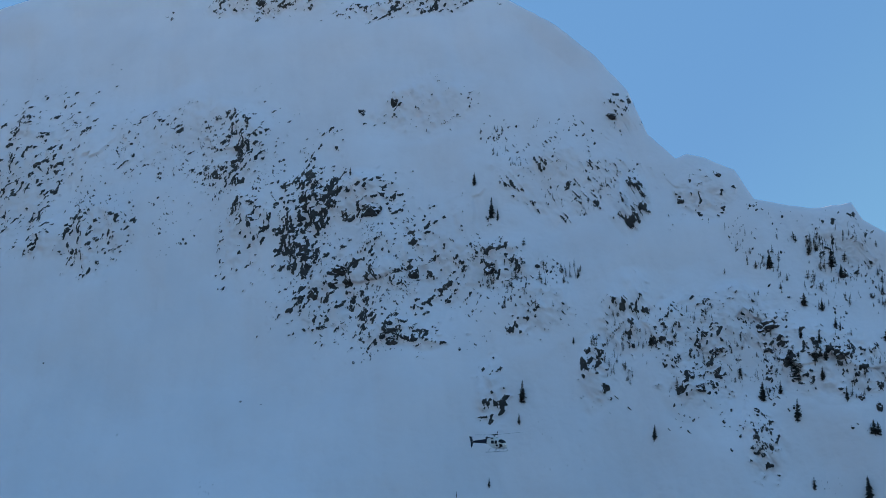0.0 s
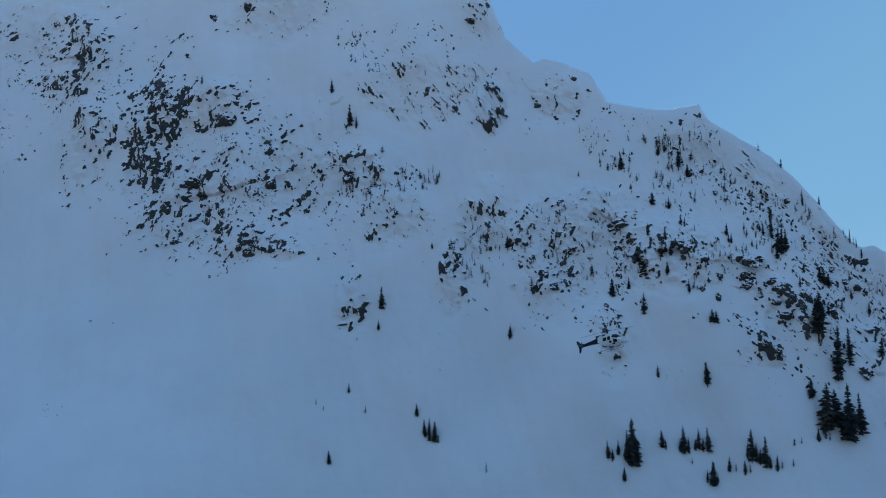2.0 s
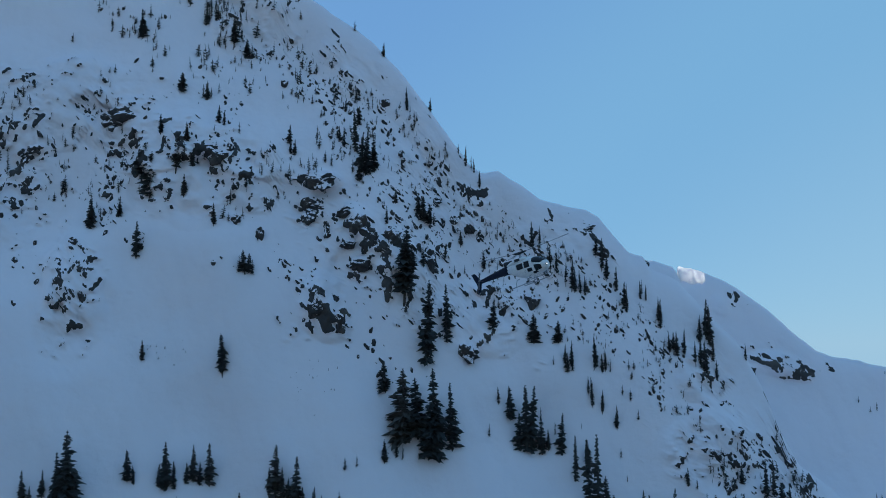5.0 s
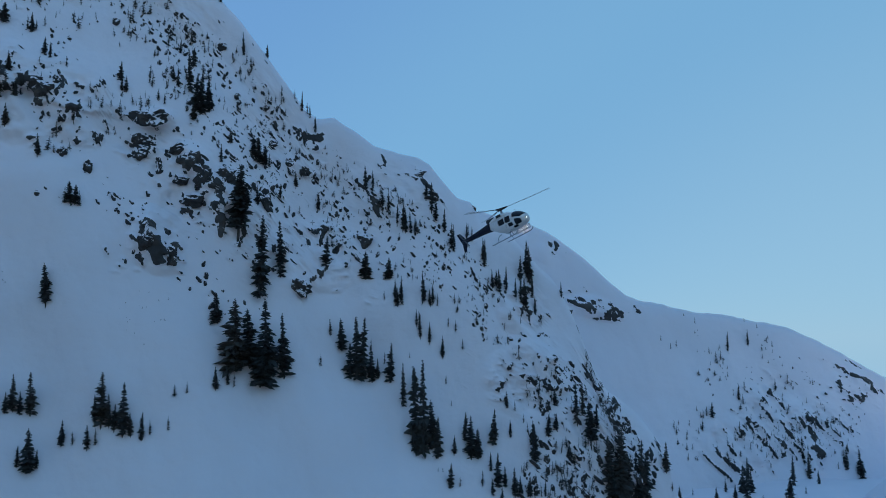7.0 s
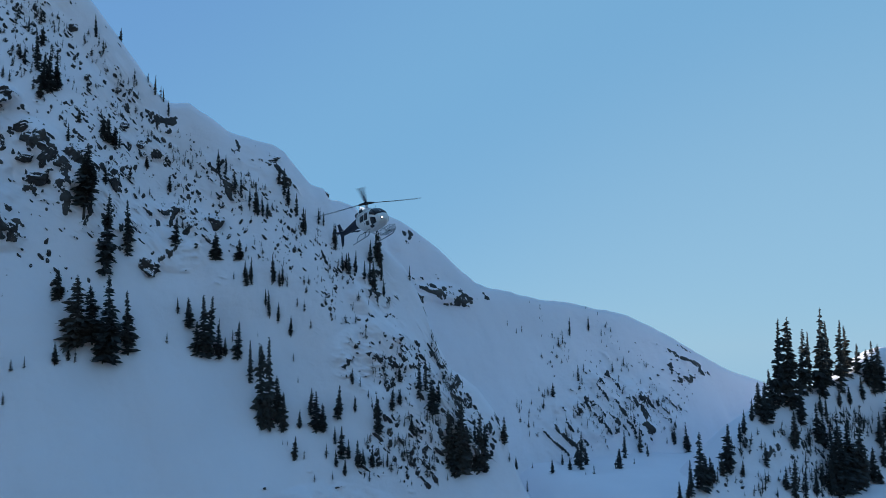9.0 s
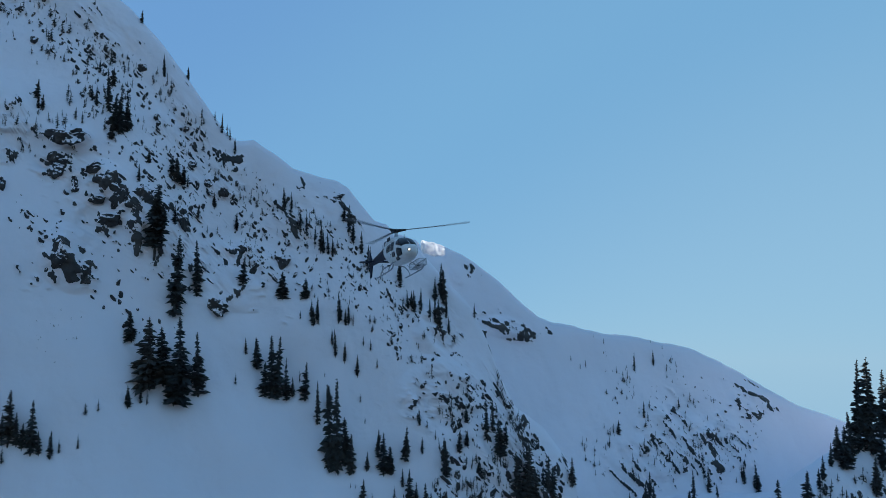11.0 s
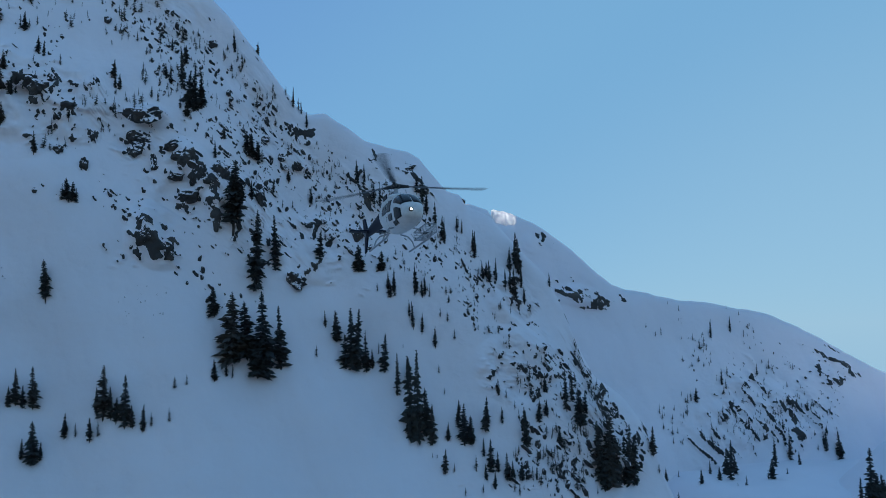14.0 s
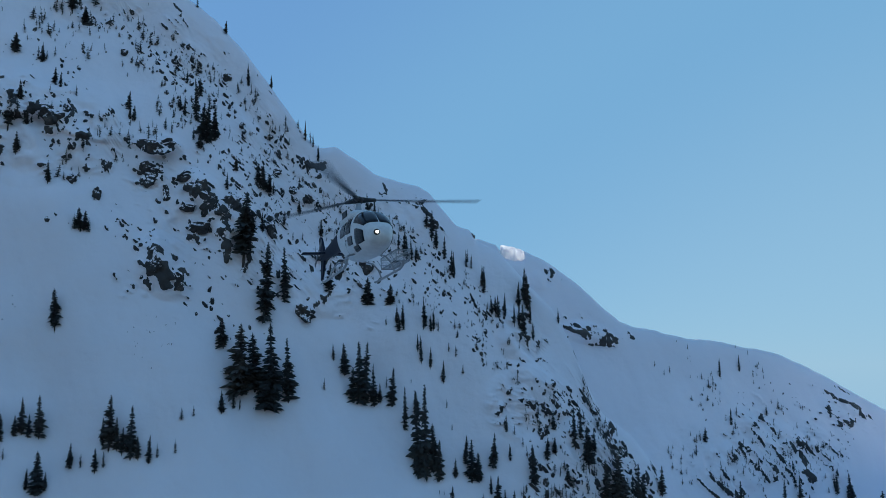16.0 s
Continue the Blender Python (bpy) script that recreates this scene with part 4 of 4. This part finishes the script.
rubble("rubble", [
    ([(19.5, 87.5), (24.8, 81), (31.7, 75.9), (37.7, 70.3), (42, 62.2), (37.5, 62.5), (33.2, 68.3), (25.5, 72.4), (14.7, 82.4), (11.4, 93.3)], 780, 0.05, 0.28),
    ([(36.5, 64), (41.8, 65.3), (46, 57.8), (39.8, 55.4), (34.5, 56.6), (36.3, 59.8)], 360, 0.07, 0.38),
    ([(-11.7, 89), (15.3, 89.9), (21.8, 80.6), (14, 74), (-9.8, 78.5)], 330, 0.05, 0.26),
    ([(-6, 98.3), (-1, 101), (10.2, 98.6), (15.9, 88.4), (1.7, 89)], 88, 0.06, 0.25),
    ([(-48, 100), (-35.5, 99), (-18.7, 92), (-23.9, 82), (-45, 82)], 420, 0.05, 0.28),
    ([(-60, 112), (-38, 100), (-40, 80), (-58, 84)], 330, 0.05, 0.28),
    ([(-90, 118), (-62, 117), (-60, 102), (-76, 94), (-95, 104)], 480, 0.05, 0.28),
    ([(-40, 113), (-27.4, 117), (-14, 112), (-10, 99.3), (-21.8, 99.5)], 220, 0.05, 0.28),
    ([(-22, 90), (-8.7, 88), (2.4, 83), (0, 72), (-20, 77)], 230, 0.05, 0.28),
    ([(10, 80), (22, 79), (26, 70), (18, 68), (12, 72)], 132, 0.07, 0.31)], main_at, 14)
rubble("rubble", [([(56, 66), (66, 65), (73, 62), (66, 57), (54, 59)], 70, 0.05, 0.14)], back_at, 15)
rubble("rubble", [([(51.6, 55.7), (60.4, 58.8), (74, 60), (69.9, 53.8)], 88, 0.06, 0.25)], knoll_at, 16)

BOULDERS = [(27.42, 73.49, 1.24, 0.95), (22.79, 70.14, 1.26, 0.84), (-0.67, 78.42, 0.56, 0.7), (-0.19, 85.29, 1.13, 0.75), (-5.07, 82.69, 0.94, 0.58), (-1.3, 76.92, 0.48, 0.35), (31.76, 78.58, 0.62, 0.31), (32.27, 76.72, 0.69, 0.61), (35.62, 76.14, 0.27, 0.34), (14.81, 71.87, 0.69, 0.9), (13.42, 72.81, 0.7, 0.63), (-0.19, 73.5, 0.47, 0.87)]
BOULDERS_FACE = [(13.56, 81.31, 1.77, 0.93), (12.95, 78.87, 0.86, 1.01), (12.66, 79.86, 0.58, 0.51), (13.3, 79.54, 0.62, 0.41), (15.14, 79.16, 1.13, 0.61), (15.97, 78.19, 1.2, 1.02), (16.7, 77.06, 0.7, 1.01), (16.22, 75.78, 1.37, 0.84), (15.41, 77.06, 0.86, 0.5), (14.04, 77.98, 0.5, 1.01), (18.12, 77.45, 1.1, 1.03), (20.76, 76.07, 0.9, 1.34), (6.81, 82.67, 1.33, 0.76), (7.55, 83.4, 0.58, 0.51), (9.74, 77.5, 0.46, 0.68), (8.25, 78.44, 0.65, 0.58), (10.78, 89.11, 0.51, 0.54), (17.99, 87.91, 0.53, 0.56), (21.5, 80.49, 0.66, 0.34), (22.53, 79.07, 0.45, 0.53)]
CRAGS = [(-46.95, 100.63, 2.48, 1.46), (-39.66, 91.87, 1.23, 1.09), (-30.32, 92.53, 1.34, 1.47), (-40.54, 83.36, 1.31, 1.05), (-49.29, 92.31, 2.11, 0.98), (-52.68, 89.31, 0.98, 1.39), (0.37, 85.64, 1.42, 0.77), (-8.44, 101.04, 0.66, 0.8), (-13.45, 98.92, 0.6, 1.73), (-21.7, 103.47, 0.49, 1.11), (-51.42, 116.63, 0.88, 0.56), (-46.77, 117.78, 0.87, 1.27), (-16.8, 113.56, 1.31, 0.58), (-14.73, 115.75, 0.44, 0.88), (-4.1, 104.2, 0.6, 0.47), (-7.37, 80.24, 0.53, 0.82), (-6.56, 78.92, 1.04, 0.69), (-4.49, 83.12, 0.83, 0.47), (-47.09, 88.57, 0.82, 2.33), (-50.49, 85.1, 0.95, 0.54), (-58.06, 75.91, 0.26, 0.2), (-86.55, 79.83, 0.22, 0.22), (-71.49, 71.59, 0.2, 0.2), (-55.11, 75.68, 0.19, 0.13), (-45.04, 80.8, 0.39, 0.26)]
for x, z, w, h in BOULDERS + BOULDERS_FACE + CRAGS:
    boulder(x, z, w, h, main_at, "dark grey boulder half buried in snow")


# ---- helicopter, in metres of its own: x ahead, y to its left, z up from the skids ----
def plain(name, colour, rough, metal=0.0, wear=0.12, scale=6.0):
    m, tree, b = material(name, rough, metal)
    dark = tuple(c * (1 - wear) for c in colour)
    tree.links.new(ramp(tree, noise_of(tree, scale, 4), (0.35, dark), (0.65, colour)), b.inputs["Base Color"])
    return m


WHITE_PAINT = plain("white_paint", (0.78, 0.78, 0.77), 0.3)
BLUE_PAINT = plain("dark_blue_paint", (0.010, 0.014, 0.032), 0.6)
DARK_GLASS = plain("tinted_glass", (0.012, 0.014, 0.017), 0.12)
METAL = plain("grey_metal", (0.42, 0.43, 0.45), 0.45, 0.6)
BLACK = plain("black_composite", (0.018, 0.018, 0.02), 0.5)
BLADE = plain("blade_grey", (0.10, 0.11, 0.13), 0.45)
BLUE_PAINT.node_tree.nodes["Principled BSDF"].inputs["Specular IOR Level"].default_value = 0.2
DARK_GLASS.node_tree.nodes["Principled BSDF"].inputs["Specular IOR Level"].default_value = 0.25
LAMP, lamp_tree, lamp_surface = material("landing_lamp", 0.2)
lamp_surface.inputs["Base Color"].default_value = (1, 0.95, 0.85, 1)
lamp_surface.inputs["Emission Color"].default_value = (1, 0.95, 0.86, 1)
lamp_surface.inputs["Emission Strength"].default_value = 3.0

SIZE = 0.38
# sections of the cabin: x, middle height, half width, half height
CABIN = [(3.12, 1.15, 0.08, 0.06), (3.05, 1.16, 0.36, 0.30), (2.85, 1.22, 0.54, 0.48), (2.55, 1.30, 0.63, 0.65), (2.2, 1.37, 0.69, 0.79), (1.6, 1.44, 0.73, 0.90),
         (0.8, 1.50, 0.75, 0.93), (-0.2, 1.54, 0.73, 0.90), (-1.0, 1.72, 0.65, 0.72), (-1.6, 1.92, 0.54, 0.55), (-2.1, 2.02, 0.40, 0.42)]


def hull(x, angle, proud=0.0):
    """A point of the cabin's skin; angle 90 is the roof, 0 its left side."""
    xs = [c[0] for c in CABIN][::-1]
    zc, hw, hh = (float(np.interp(x, xs, [c[k] for c in CABIN][::-1])) for k in (1, 2, 3))
    a = radians(angle)
    c, s = math.cos(a), math.sin(a)
    n = 2.5
    r = (abs(c) ** n + abs(s) ** n) ** (-1 / n)
    return Vector((x, (hw + proud) * c * r, zc + (hh + proud) * s * r))


def loft(bm, rings, caps=True):
    rows = [[bm.verts.new(p) for p in ring] for ring in rings]
    for lo, hi in zip(rows, rows[1:]):
        k = len(lo)
        for i in range(k):
            bm.faces.new((lo[i], lo[(i + 1) % k], hi[(i + 1) % k], hi[i]))
    if caps:
        bm.faces.new(rows[0][::-1])
        bm.faces.new(rows[-1])


def tube(bm, points, radius, sides=8):
    rings = []
    for i, p in enumerate(points):
        d = (Vector(points[min(i + 1, len(points) - 1)]) - Vector(points[max(i - 1, 0)])).normalized()
        u = d.orthogonal().normalized() if abs(d.z) > 0.9 else d.cross(Vector((0, 0, 1))).normalized()
        v = d.cross(u)
        r = radius[i] if isinstance(radius, (list, tuple)) else radius
        rings.append([Vector(p) + (u * math.cos(a * math.tau / sides) + v * math.sin(a * math.tau / sides)) * r for a in range(sides)])
    loft(bm, rings)


def slab(bm, outline, thick, axis):
    """A flat plate with the outline's shape, thick along an axis, with its edges bevelled."""
    off = Vector(axis) * thick / 2
    rings = []
    mid = sum((Vector(p) for p in outline), Vector()) / len(outline)
    for k, shrink in ((-1, 0.9), (-0.5, 1.0), (0.5, 1.0), (1, 0.9)):
        rings.append([mid + (Vector(p) - mid) * shrink + off * k for p in outline])
    loft(bm, rings)


def pane(name, x0, x1, a0, a1, parent, label="", slant=0.0, proud=0.014, mat=None, bow=0.0):
    """A window: a patch of the skin with rounded corners, a little proud."""
    bm = bmesh.new()
    n = 8
    grid = []
    for i in range(n + 1):
        row = []
        for j in range(n + 1):
            u, v = 2 * i / n - 1, 2 * j / n - 1
            u, v = u * math.sqrt(1 - 0.09 * v * v), v * math.sqrt(1 - 0.09 * u * u)
            angle = (a0 + a1) / 2 + v * (a1 - a0) / 2
            front = x1 + bow * (1 - ((angle - 90) / 65) ** 2)
            x = (x0 + front) / 2 + u * (front - x0) / 2 + slant * v
            row.append(bm.verts.new(hull(x, angle, proud)))
        grid.append(row)
    for i in range(n):
        for j in range(n):
            bm.faces.new((grid[i][j], grid[i + 1][j], grid[i + 1][j + 1], grid[i][j + 1]))
    bmesh.ops.recalc_face_normals(bm, faces=bm.faces)
    bmesh.ops.solidify(bm, geom=bm.faces, thickness=0.02)
    return part(name, bm, mat or DARK_GLASS, parent, label, smooth=True)


def main_rotor(parent):
    rotor = new("main_rotor")
    rotor.parent = parent
    rotor.location = (0, 0, 3.15)
    bm = bmesh.new()
    tube(bm, [(0, 0, -0.12), (0, 0, 0.02), (0, 0, 0.1), (0, 0, 0.17)], [0.16, 0.24, 0.22, 0.08], 12)
    for k in range(3):
        a = radians(120 * k)
        tube(bm, [(0.1 * math.cos(a), 0.1 * math.sin(a), 0.03), (0.75 * math.cos(a), 0.75 * math.sin(a), 0.05)], [0.13, 0.07], 8)
    part("rotor_hub", bm, BLACK, rotor, smooth=True)
    for k in range(3):
        bm = bmesh.new()
        rings = []
        for r, chord, rise in ((0.62, 0.16, 0.05), (0.95, 0.30, 0.055), (3.0, 0.30, 0.09), (5.1, 0.30, 0.17), (5.35, 0.22, 0.18)):
            rings.append([Vector((r, chord * u, rise + 0.022 * w)) for u, w in ((0.5, 0), (0.25, 1), (-0.1, 0.9), (-0.5, 0), (-0.1, -0.5), (0.25, -0.7))])
        loft(bm, rings)
        bmesh.ops.rotate(bm, verts=bm.verts, cent=(0, 0, 0), matrix=Matrix.Rotation(radians(120 * k), 3, "Z"))
        part("rotor_blade", bm, BLADE, rotor)
    return rotor


def tail_rotor(parent):
    rotor = new("tail_rotor")
    rotor.parent = parent
    rotor.location = (-6.35, -0.34, 2.12)
    bm = bmesh.new()
    tube(bm, [(0, 0.24, 0), (0, 0.02, 0), (0, -0.06, 0)], [0.06, 0.08, 0.04], 8)
    part("rotor_hub", bm, METAL, rotor)
    for k in (-1, 1):
        bm = bmesh.new()
        slab(bm, [(0.07, 0, 0.08 * k), (0.10, 0, 0.93 * k), (-0.10, 0, 0.93 * k), (-0.09, 0, 0.08 * k)], 0.03, (0, 1, 0))
        part("rotor_blade", bm, BLADE, rotor)
    return rotor


def make_helicopter():
    heli = new("helicopter")
    tagged(heli, "white light helicopter with dark blue tail, landing lamp lit, flying", "helicopter")
    bm = bmesh.new()
    xs = np.concatenate([np.linspace(3.12, 2.88, 5), np.linspace(2.75, -2.1, 26)])
    loft(bm, [[hull(float(x), a) for a in range(0, 360, 10)] for x in xs])
    cabin = part("cabin", bm, WHITE_PAINT, heli, "white painted cabin shell", smooth=True)
    for a0, a1 in ((24, 89.3), (90.7, 156)):
        pane("windscreen", 1.75, 2.74, a0, a1, cabin, "dark tinted windscreen half", bow=0.2)
    for side in (0, 1):
        def at(a0, a1):
            return (180 - a1, 180 - a0) if side else (a0, a1)
        pane("door_window", 0.72, 1.42, *at(2, 40), cabin, slant=0.0)
        pane("door_window", -0.35, 0.55, *at(2, 38), cabin)
        pane("lower_door_window", 1.0, 1.62, *at(-27, -5), cabin)
        pane("chin_window", 1.95, 2.75, *at(-34, 10), cabin)
        pane("belly_window", 1.55, 2.15, *at(-50, -33), cabin)
        bm = bmesh.new()
        seam = [hull(x, at(a, a)[0], 0.012) for x, a in ((0.62, -45), (0.62, -20), (0.62, 10), (0.62, 44), (1.5, 44))]
        tube(bm, seam, 0.012, 5)
        part("door_seam", bm, METAL, cabin)
        bm = bmesh.new()
        tube(bm, [hull(0.75, at(-12, -12)[0], 0.03), hull(0.9, at(-12, -12)[0], 0.03)], 0.018, 6)
        part("door_handle", bm, BLACK, cabin)
    bm = bmesh.new()
    loft(bm, [[Vector((x, w * math.cos(a * math.tau / 16), z + h * math.sin(a * math.tau / 16))) for a in range(16)]
              for x, w, h, z in ((0.95, 0.08, 0.05, 2.42), (0.7, 0.42, 0.18, 2.43), (0.2, 0.56, 0.29, 2.43), (-0.8, 0.58, 0.31, 2.42), (-1.5, 0.46, 0.30, 2.38), (-1.9, 0.34, 0.26, 2.35))])
    cowl = part("engine_cowling", bm, WHITE_PAINT, heli, smooth=True)
    bm = bmesh.new()
    tube(bm, [(-1.45, 0, 2.5), (-1.95, 0, 2.56), (-2.35, 0, 2.66)], [0.34, 0.3, 0.26], 14)
    part("exhaust", bm, BLACK, cowl)
    for y in (-0.56, 0.56):
        bm = bmesh.new()
        slab(bm, [(0.25, y, 2.42), (0.25, y, 2.68), (-0.45, y, 2.7), (-0.45, y, 2.42)], 0.06, (0, 1, 0))
        part("air_intake", bm, BLACK, cowl)
    bm = bmesh.new()
    tube(bm, [(0, 0, 2.6), (0, 0, 2.85), (0, 0, 3.1)], [0.2, 0.12, 0.1], 12)
    part("rotor_mast", bm, METAL, heli)
    bm = bmesh.new()
    loft(bm, [[Vector((x, r * math.cos(a * math.tau / 14), z + 1.1 * r * math.sin(a * math.tau / 14))) for a in range(14)]
              for x, r, z in ((-1.75, 0.50, 2.0), (-2.2, 0.43, 2.02), (-3.5, 0.33, 2.03), (-5.2, 0.24, 2.02), (-6.7, 0.17, 2.0), (-7.05, 0.10, 2.0))])
    part("tail_boom", bm, BLUE_PAINT, heli, "dark blue tail boom", smooth=True)
    bm = bmesh.new()
    slab(bm, [(-6.35, 0, 2.1), (-7.05, 0, 3.05), (-7.55, 0, 3.08), (-7.2, 0, 2.0)], 0.11, (0, 1, 0))
    part("upper_fin", bm, BLUE_PAINT, heli, "dark blue swept fin")
    bm = bmesh.new()
    slab(bm, [(-6.4, 0, 1.92), (-6.95, 0, 0.98), (-7.3, 0, 0.96), (-7.15, 0, 1.95)], 0.10, (0, 1, 0))
    part("lower_fin", bm, BLUE_PAINT, heli, "dark blue lower fin")
    bm = bmesh.new()
    tube(bm, [(-7.0, 0, 1.05), (-7.2, 0, 0.86), (-7.5, 0, 0.83)], 0.022, 6)
    part("tail_guard", bm, METAL, heli)
    for s in (-1, 1):
        bm = bmesh.new()
        slab(bm, [(-5.35, 0.15 * s, 1.98), (-5.4, 1.27 * s, 1.96), (-5.85, 1.27 * s, 1.96), (-5.9, 0.15 * s, 1.98)], 0.07, (0, 0, 1))
        part("stabiliser", bm, BLUE_PAINT, heli)
    for s in (-1, 1):
        bm = bmesh.new()
        tube(bm, [(2.35, 1.1 * s, 0.32), (2.15, 1.1 * s, 0.12), (1.8, 1.1 * s, 0.04), (0.2, 1.1 * s, 0.04), (-1.6, 1.1 * s, 0.04), (-1.75, 1.1 * s, 0.06)], 0.05, 8)
        skid = part("skid", bm, METAL, heli)
        for x in (1.1, -0.75):
            bm = bmesh.new()
            tube(bm, [(x, 0.35 * s, 0.76), (x, 0.75 * s, 0.66), (x, 0.98 * s, 0.4), (x, 1.1 * s, 0.05)], 0.04, 8)
            part("skid_leg", bm, METAL, skid)
        bm = bmesh.new()
        slab(bm, [(1.5, 1.0 * s, 0.42), (1.5, 1.2 * s, 0.42), (1.1, 1.2 * s, 0.42), (1.1, 1.0 * s, 0.42)], 0.03, (0, 0, 1))
        part("step", bm, BLACK, skid)
    # wire basket beside its left door
    bm = bmesh.new()
    x0, x1, y0, y1, z0, z1 = -0.6, 1.55, 1.05, 1.6, 0.42, 0.86
    for y, z in ((y0, z0), (y1, z0), (y0, z1), (y1, z1)):
        tube(bm, [(x0, y, z), (x1, y, z)], 0.02, 6)
    for x in (x0, x1):
        tube(bm, [(x, y0, z0), (x, y1, z0), (x, y1, z1), (x, y0, z1), (x, y0, z0)], 0.02, 6)
    basket = part("basket", bm, METAL, heli, "grey wire ski basket")
    for k in range(16):
        x = x0 + (x1 - x0) * (k + 0.5) / 16
        bm = bmesh.new()
        tube(bm, [(x, y0, z1), (x, y0, z0), (x, y1, z0), (x, y1, z1)], 0.012, 4)
        part("wire", bm, METAL, basket)
    for k in range(4):
        bm = bmesh.new()
        z = z0 + (z1 - z0) * (k + 0.5) / 4
        tube(bm, [(x0, y0, z), (x0, y1, z), (x1, y1, z), (x1, y0, z)], 0.010, 4)
        part("wire", bm, METAL, basket)
    for s in (-1, 1):
        bm = bmesh.new()
        slab(bm, [(0.9 * s + 0.45, 1.0, 0.5), (0.9 * s + 0.45, 0.85, 0.75), (0.9 * s + 0.40, 0.85, 0.75), (0.9 * s + 0.40, 1.06, 0.5)], 0.05, (1, 0, 0))
        part("bracket", bm, METAL, basket)
    bm = bmesh.new()
    tube(bm, [(2.8, -0.15, 1.2), (3.08, -0.15, 1.2), (3.13, -0.15, 1.2)], [0.08, 0.12, 0.11], 14)
    housing = part("lamp_housing", bm, BLACK, heli)
    bm = bmesh.new()
    tube(bm, [(3.12, -0.15, 1.2), (3.16, -0.15, 1.2)], [0.062, 0.058], 14)
    part("landing_lamp", bm, LAMP, housing, "lit landing lamp")
    bm = bmesh.new()
    tube(bm, [(1.9, 0, 2.28), (1.86, 0, 2.5)], 0.012, 5)
    part("aerial", bm, BLACK, heli)
    bm = bmesh.new()
    tube(bm, [(-3.2, 0.36, 2.1), (-4.2, 0.3, 2.1)], 0.012, 5)
    part("aerial", bm, METAL, heli)
    rotor, tail = main_rotor(heli), tail_rotor(heli)
    return heli, rotor, tail


helicopter, rotor, rear_rotor = make_helicopter()
helicopter.scale = (SIZE, SIZE, SIZE)

# seconds, place, then heading, nose up and bank
FLIGHT = [
    (0, -21.08, 65.35, 73.65, -36, 4.1, 3.8),
    (0.5, -16.23, 64.37, 73.51, -43, 3.9, 2.9),
    (1, -11.56, 63.13, 74.04, -49.2, 4, 2.7),
    (1.5, -7.18, 61.86, 73.67, -53.8, 10.6, 3.2),
    (2, -2.22, 60.46, 73.57, -48.7, 12.4, 3.6),
    (2.5, 3.03, 55.62, 71.95, -51.5, 9, 3.3),
    (3, 6.99, 56.01, 71.79, -53.1, 12.2, 3.9),
    (3.5, 8.88, 60.54, 72.96, -58.7, 15.3, 5.1),
    (4, 13.15, 64.93, 73.74, -55, 14.1, 7.6),
    (4.5, 17.07, 69.07, 73.94, -58.3, 14.5, 8.9),
    (5, 21.31, 71.75, 73.62, -59.4, 12.3, 13.5),
    (7.5, 27.06, 66.53, 70.44, -76.2, 13.2, 14.7),
    (8, 27.32, 64.12, 69.65, -80.7, 8.8, 15.2),
    (8.5, 26.57, 62.51, 68.88, -87.5, 3.6, 11.9),
    (9, 25.68, 61.04, 68.69, -90.3, 5.5, 8.2),
    (11.5, 21.94, 57.68, 69.49, -92.7, 5.1, 0.8),
    (12, 21.28, 56.59, 69.42, -92.6, 8.3, 0.7),
    (12.5, 20.47, 55.45, 69.23, -91.7, 5.1, 1.1),
    (13, 19.85, 54.65, 67.97, -92.9, 5.3, 4.9),
    (13.5, 18.93, 54.38, 68.35, -91.2, 2.2, 0.6),
    (14, 18.12, 53.68, 68.92, -91, 5.2, 0.2),
    (14.5, 17.64, 52.74, 69.31, -90.2, 3.8, 0.9),
    (15, 16.85, 51.96, 69.39, -91.6, 4.9, 1.6),
    (15.5, 16.31, 51.23, 68.81, -90.9, 2.9, 2.1),
    (16, 16.15, 50.52, 68.55, -89.1, 3, 1.2),
]
# seconds and the bearing of one blade from the nose
BLADES = [(0, 60), (0.5, 90), (7.5, 70), (8, 40), (8.5, 80), (9, 95), (11.5, 88), (12, 97), (12.5, 30), (13, 78), (13.5, 70), (14, 97), (14.5, 11), (15, 45), (15.5, 80), (16, 90)]


def blade_rows():
    """The main rotor turns about six and a half times a second, clockwise from above."""
    rows, turned = [], float(BLADES[0][1])
    for (t0, _), (t1, target) in zip(BLADES, BLADES[1:]):
        steps = round((t1 - t0) * FPS)
        want = turned - 78.0 * steps
        end = want + ((target - want + 60) % 120 - 60)
        rows += [(t0 + k / FPS, turned + (end - turned) * k / steps) for k in range(steps)]
        turned = end
    return rows + [(16.0, turned)]


def motions():
    lift = Vector((0, 0, -1.9 * SIZE))
    rows = []
    for t, x, y, z, heading, nose, bank in FLIGHT:
        turn = pose(0, 0, 0, 0, 0, heading) @ pose(0, 0, 0, 0, -nose, 0) @ pose(0, 0, 0, bank, 0, 0)
        rows.append((t, Matrix.Translation(Vector((x, y, z)) + turn.to_3x3() @ lift) @ turn))
    walk(helicopter, rows)
    walk(rotor, [(t, pose(0, 0, 3.15, 0, 0, a)) for t, a in blade_rows()])
    walk(rear_rotor, [(k / FPS, pose(-6.35, -0.34, 2.12, 0, 77.0 * k, 0)) for k in range(16 * FPS + 1)])


motions()
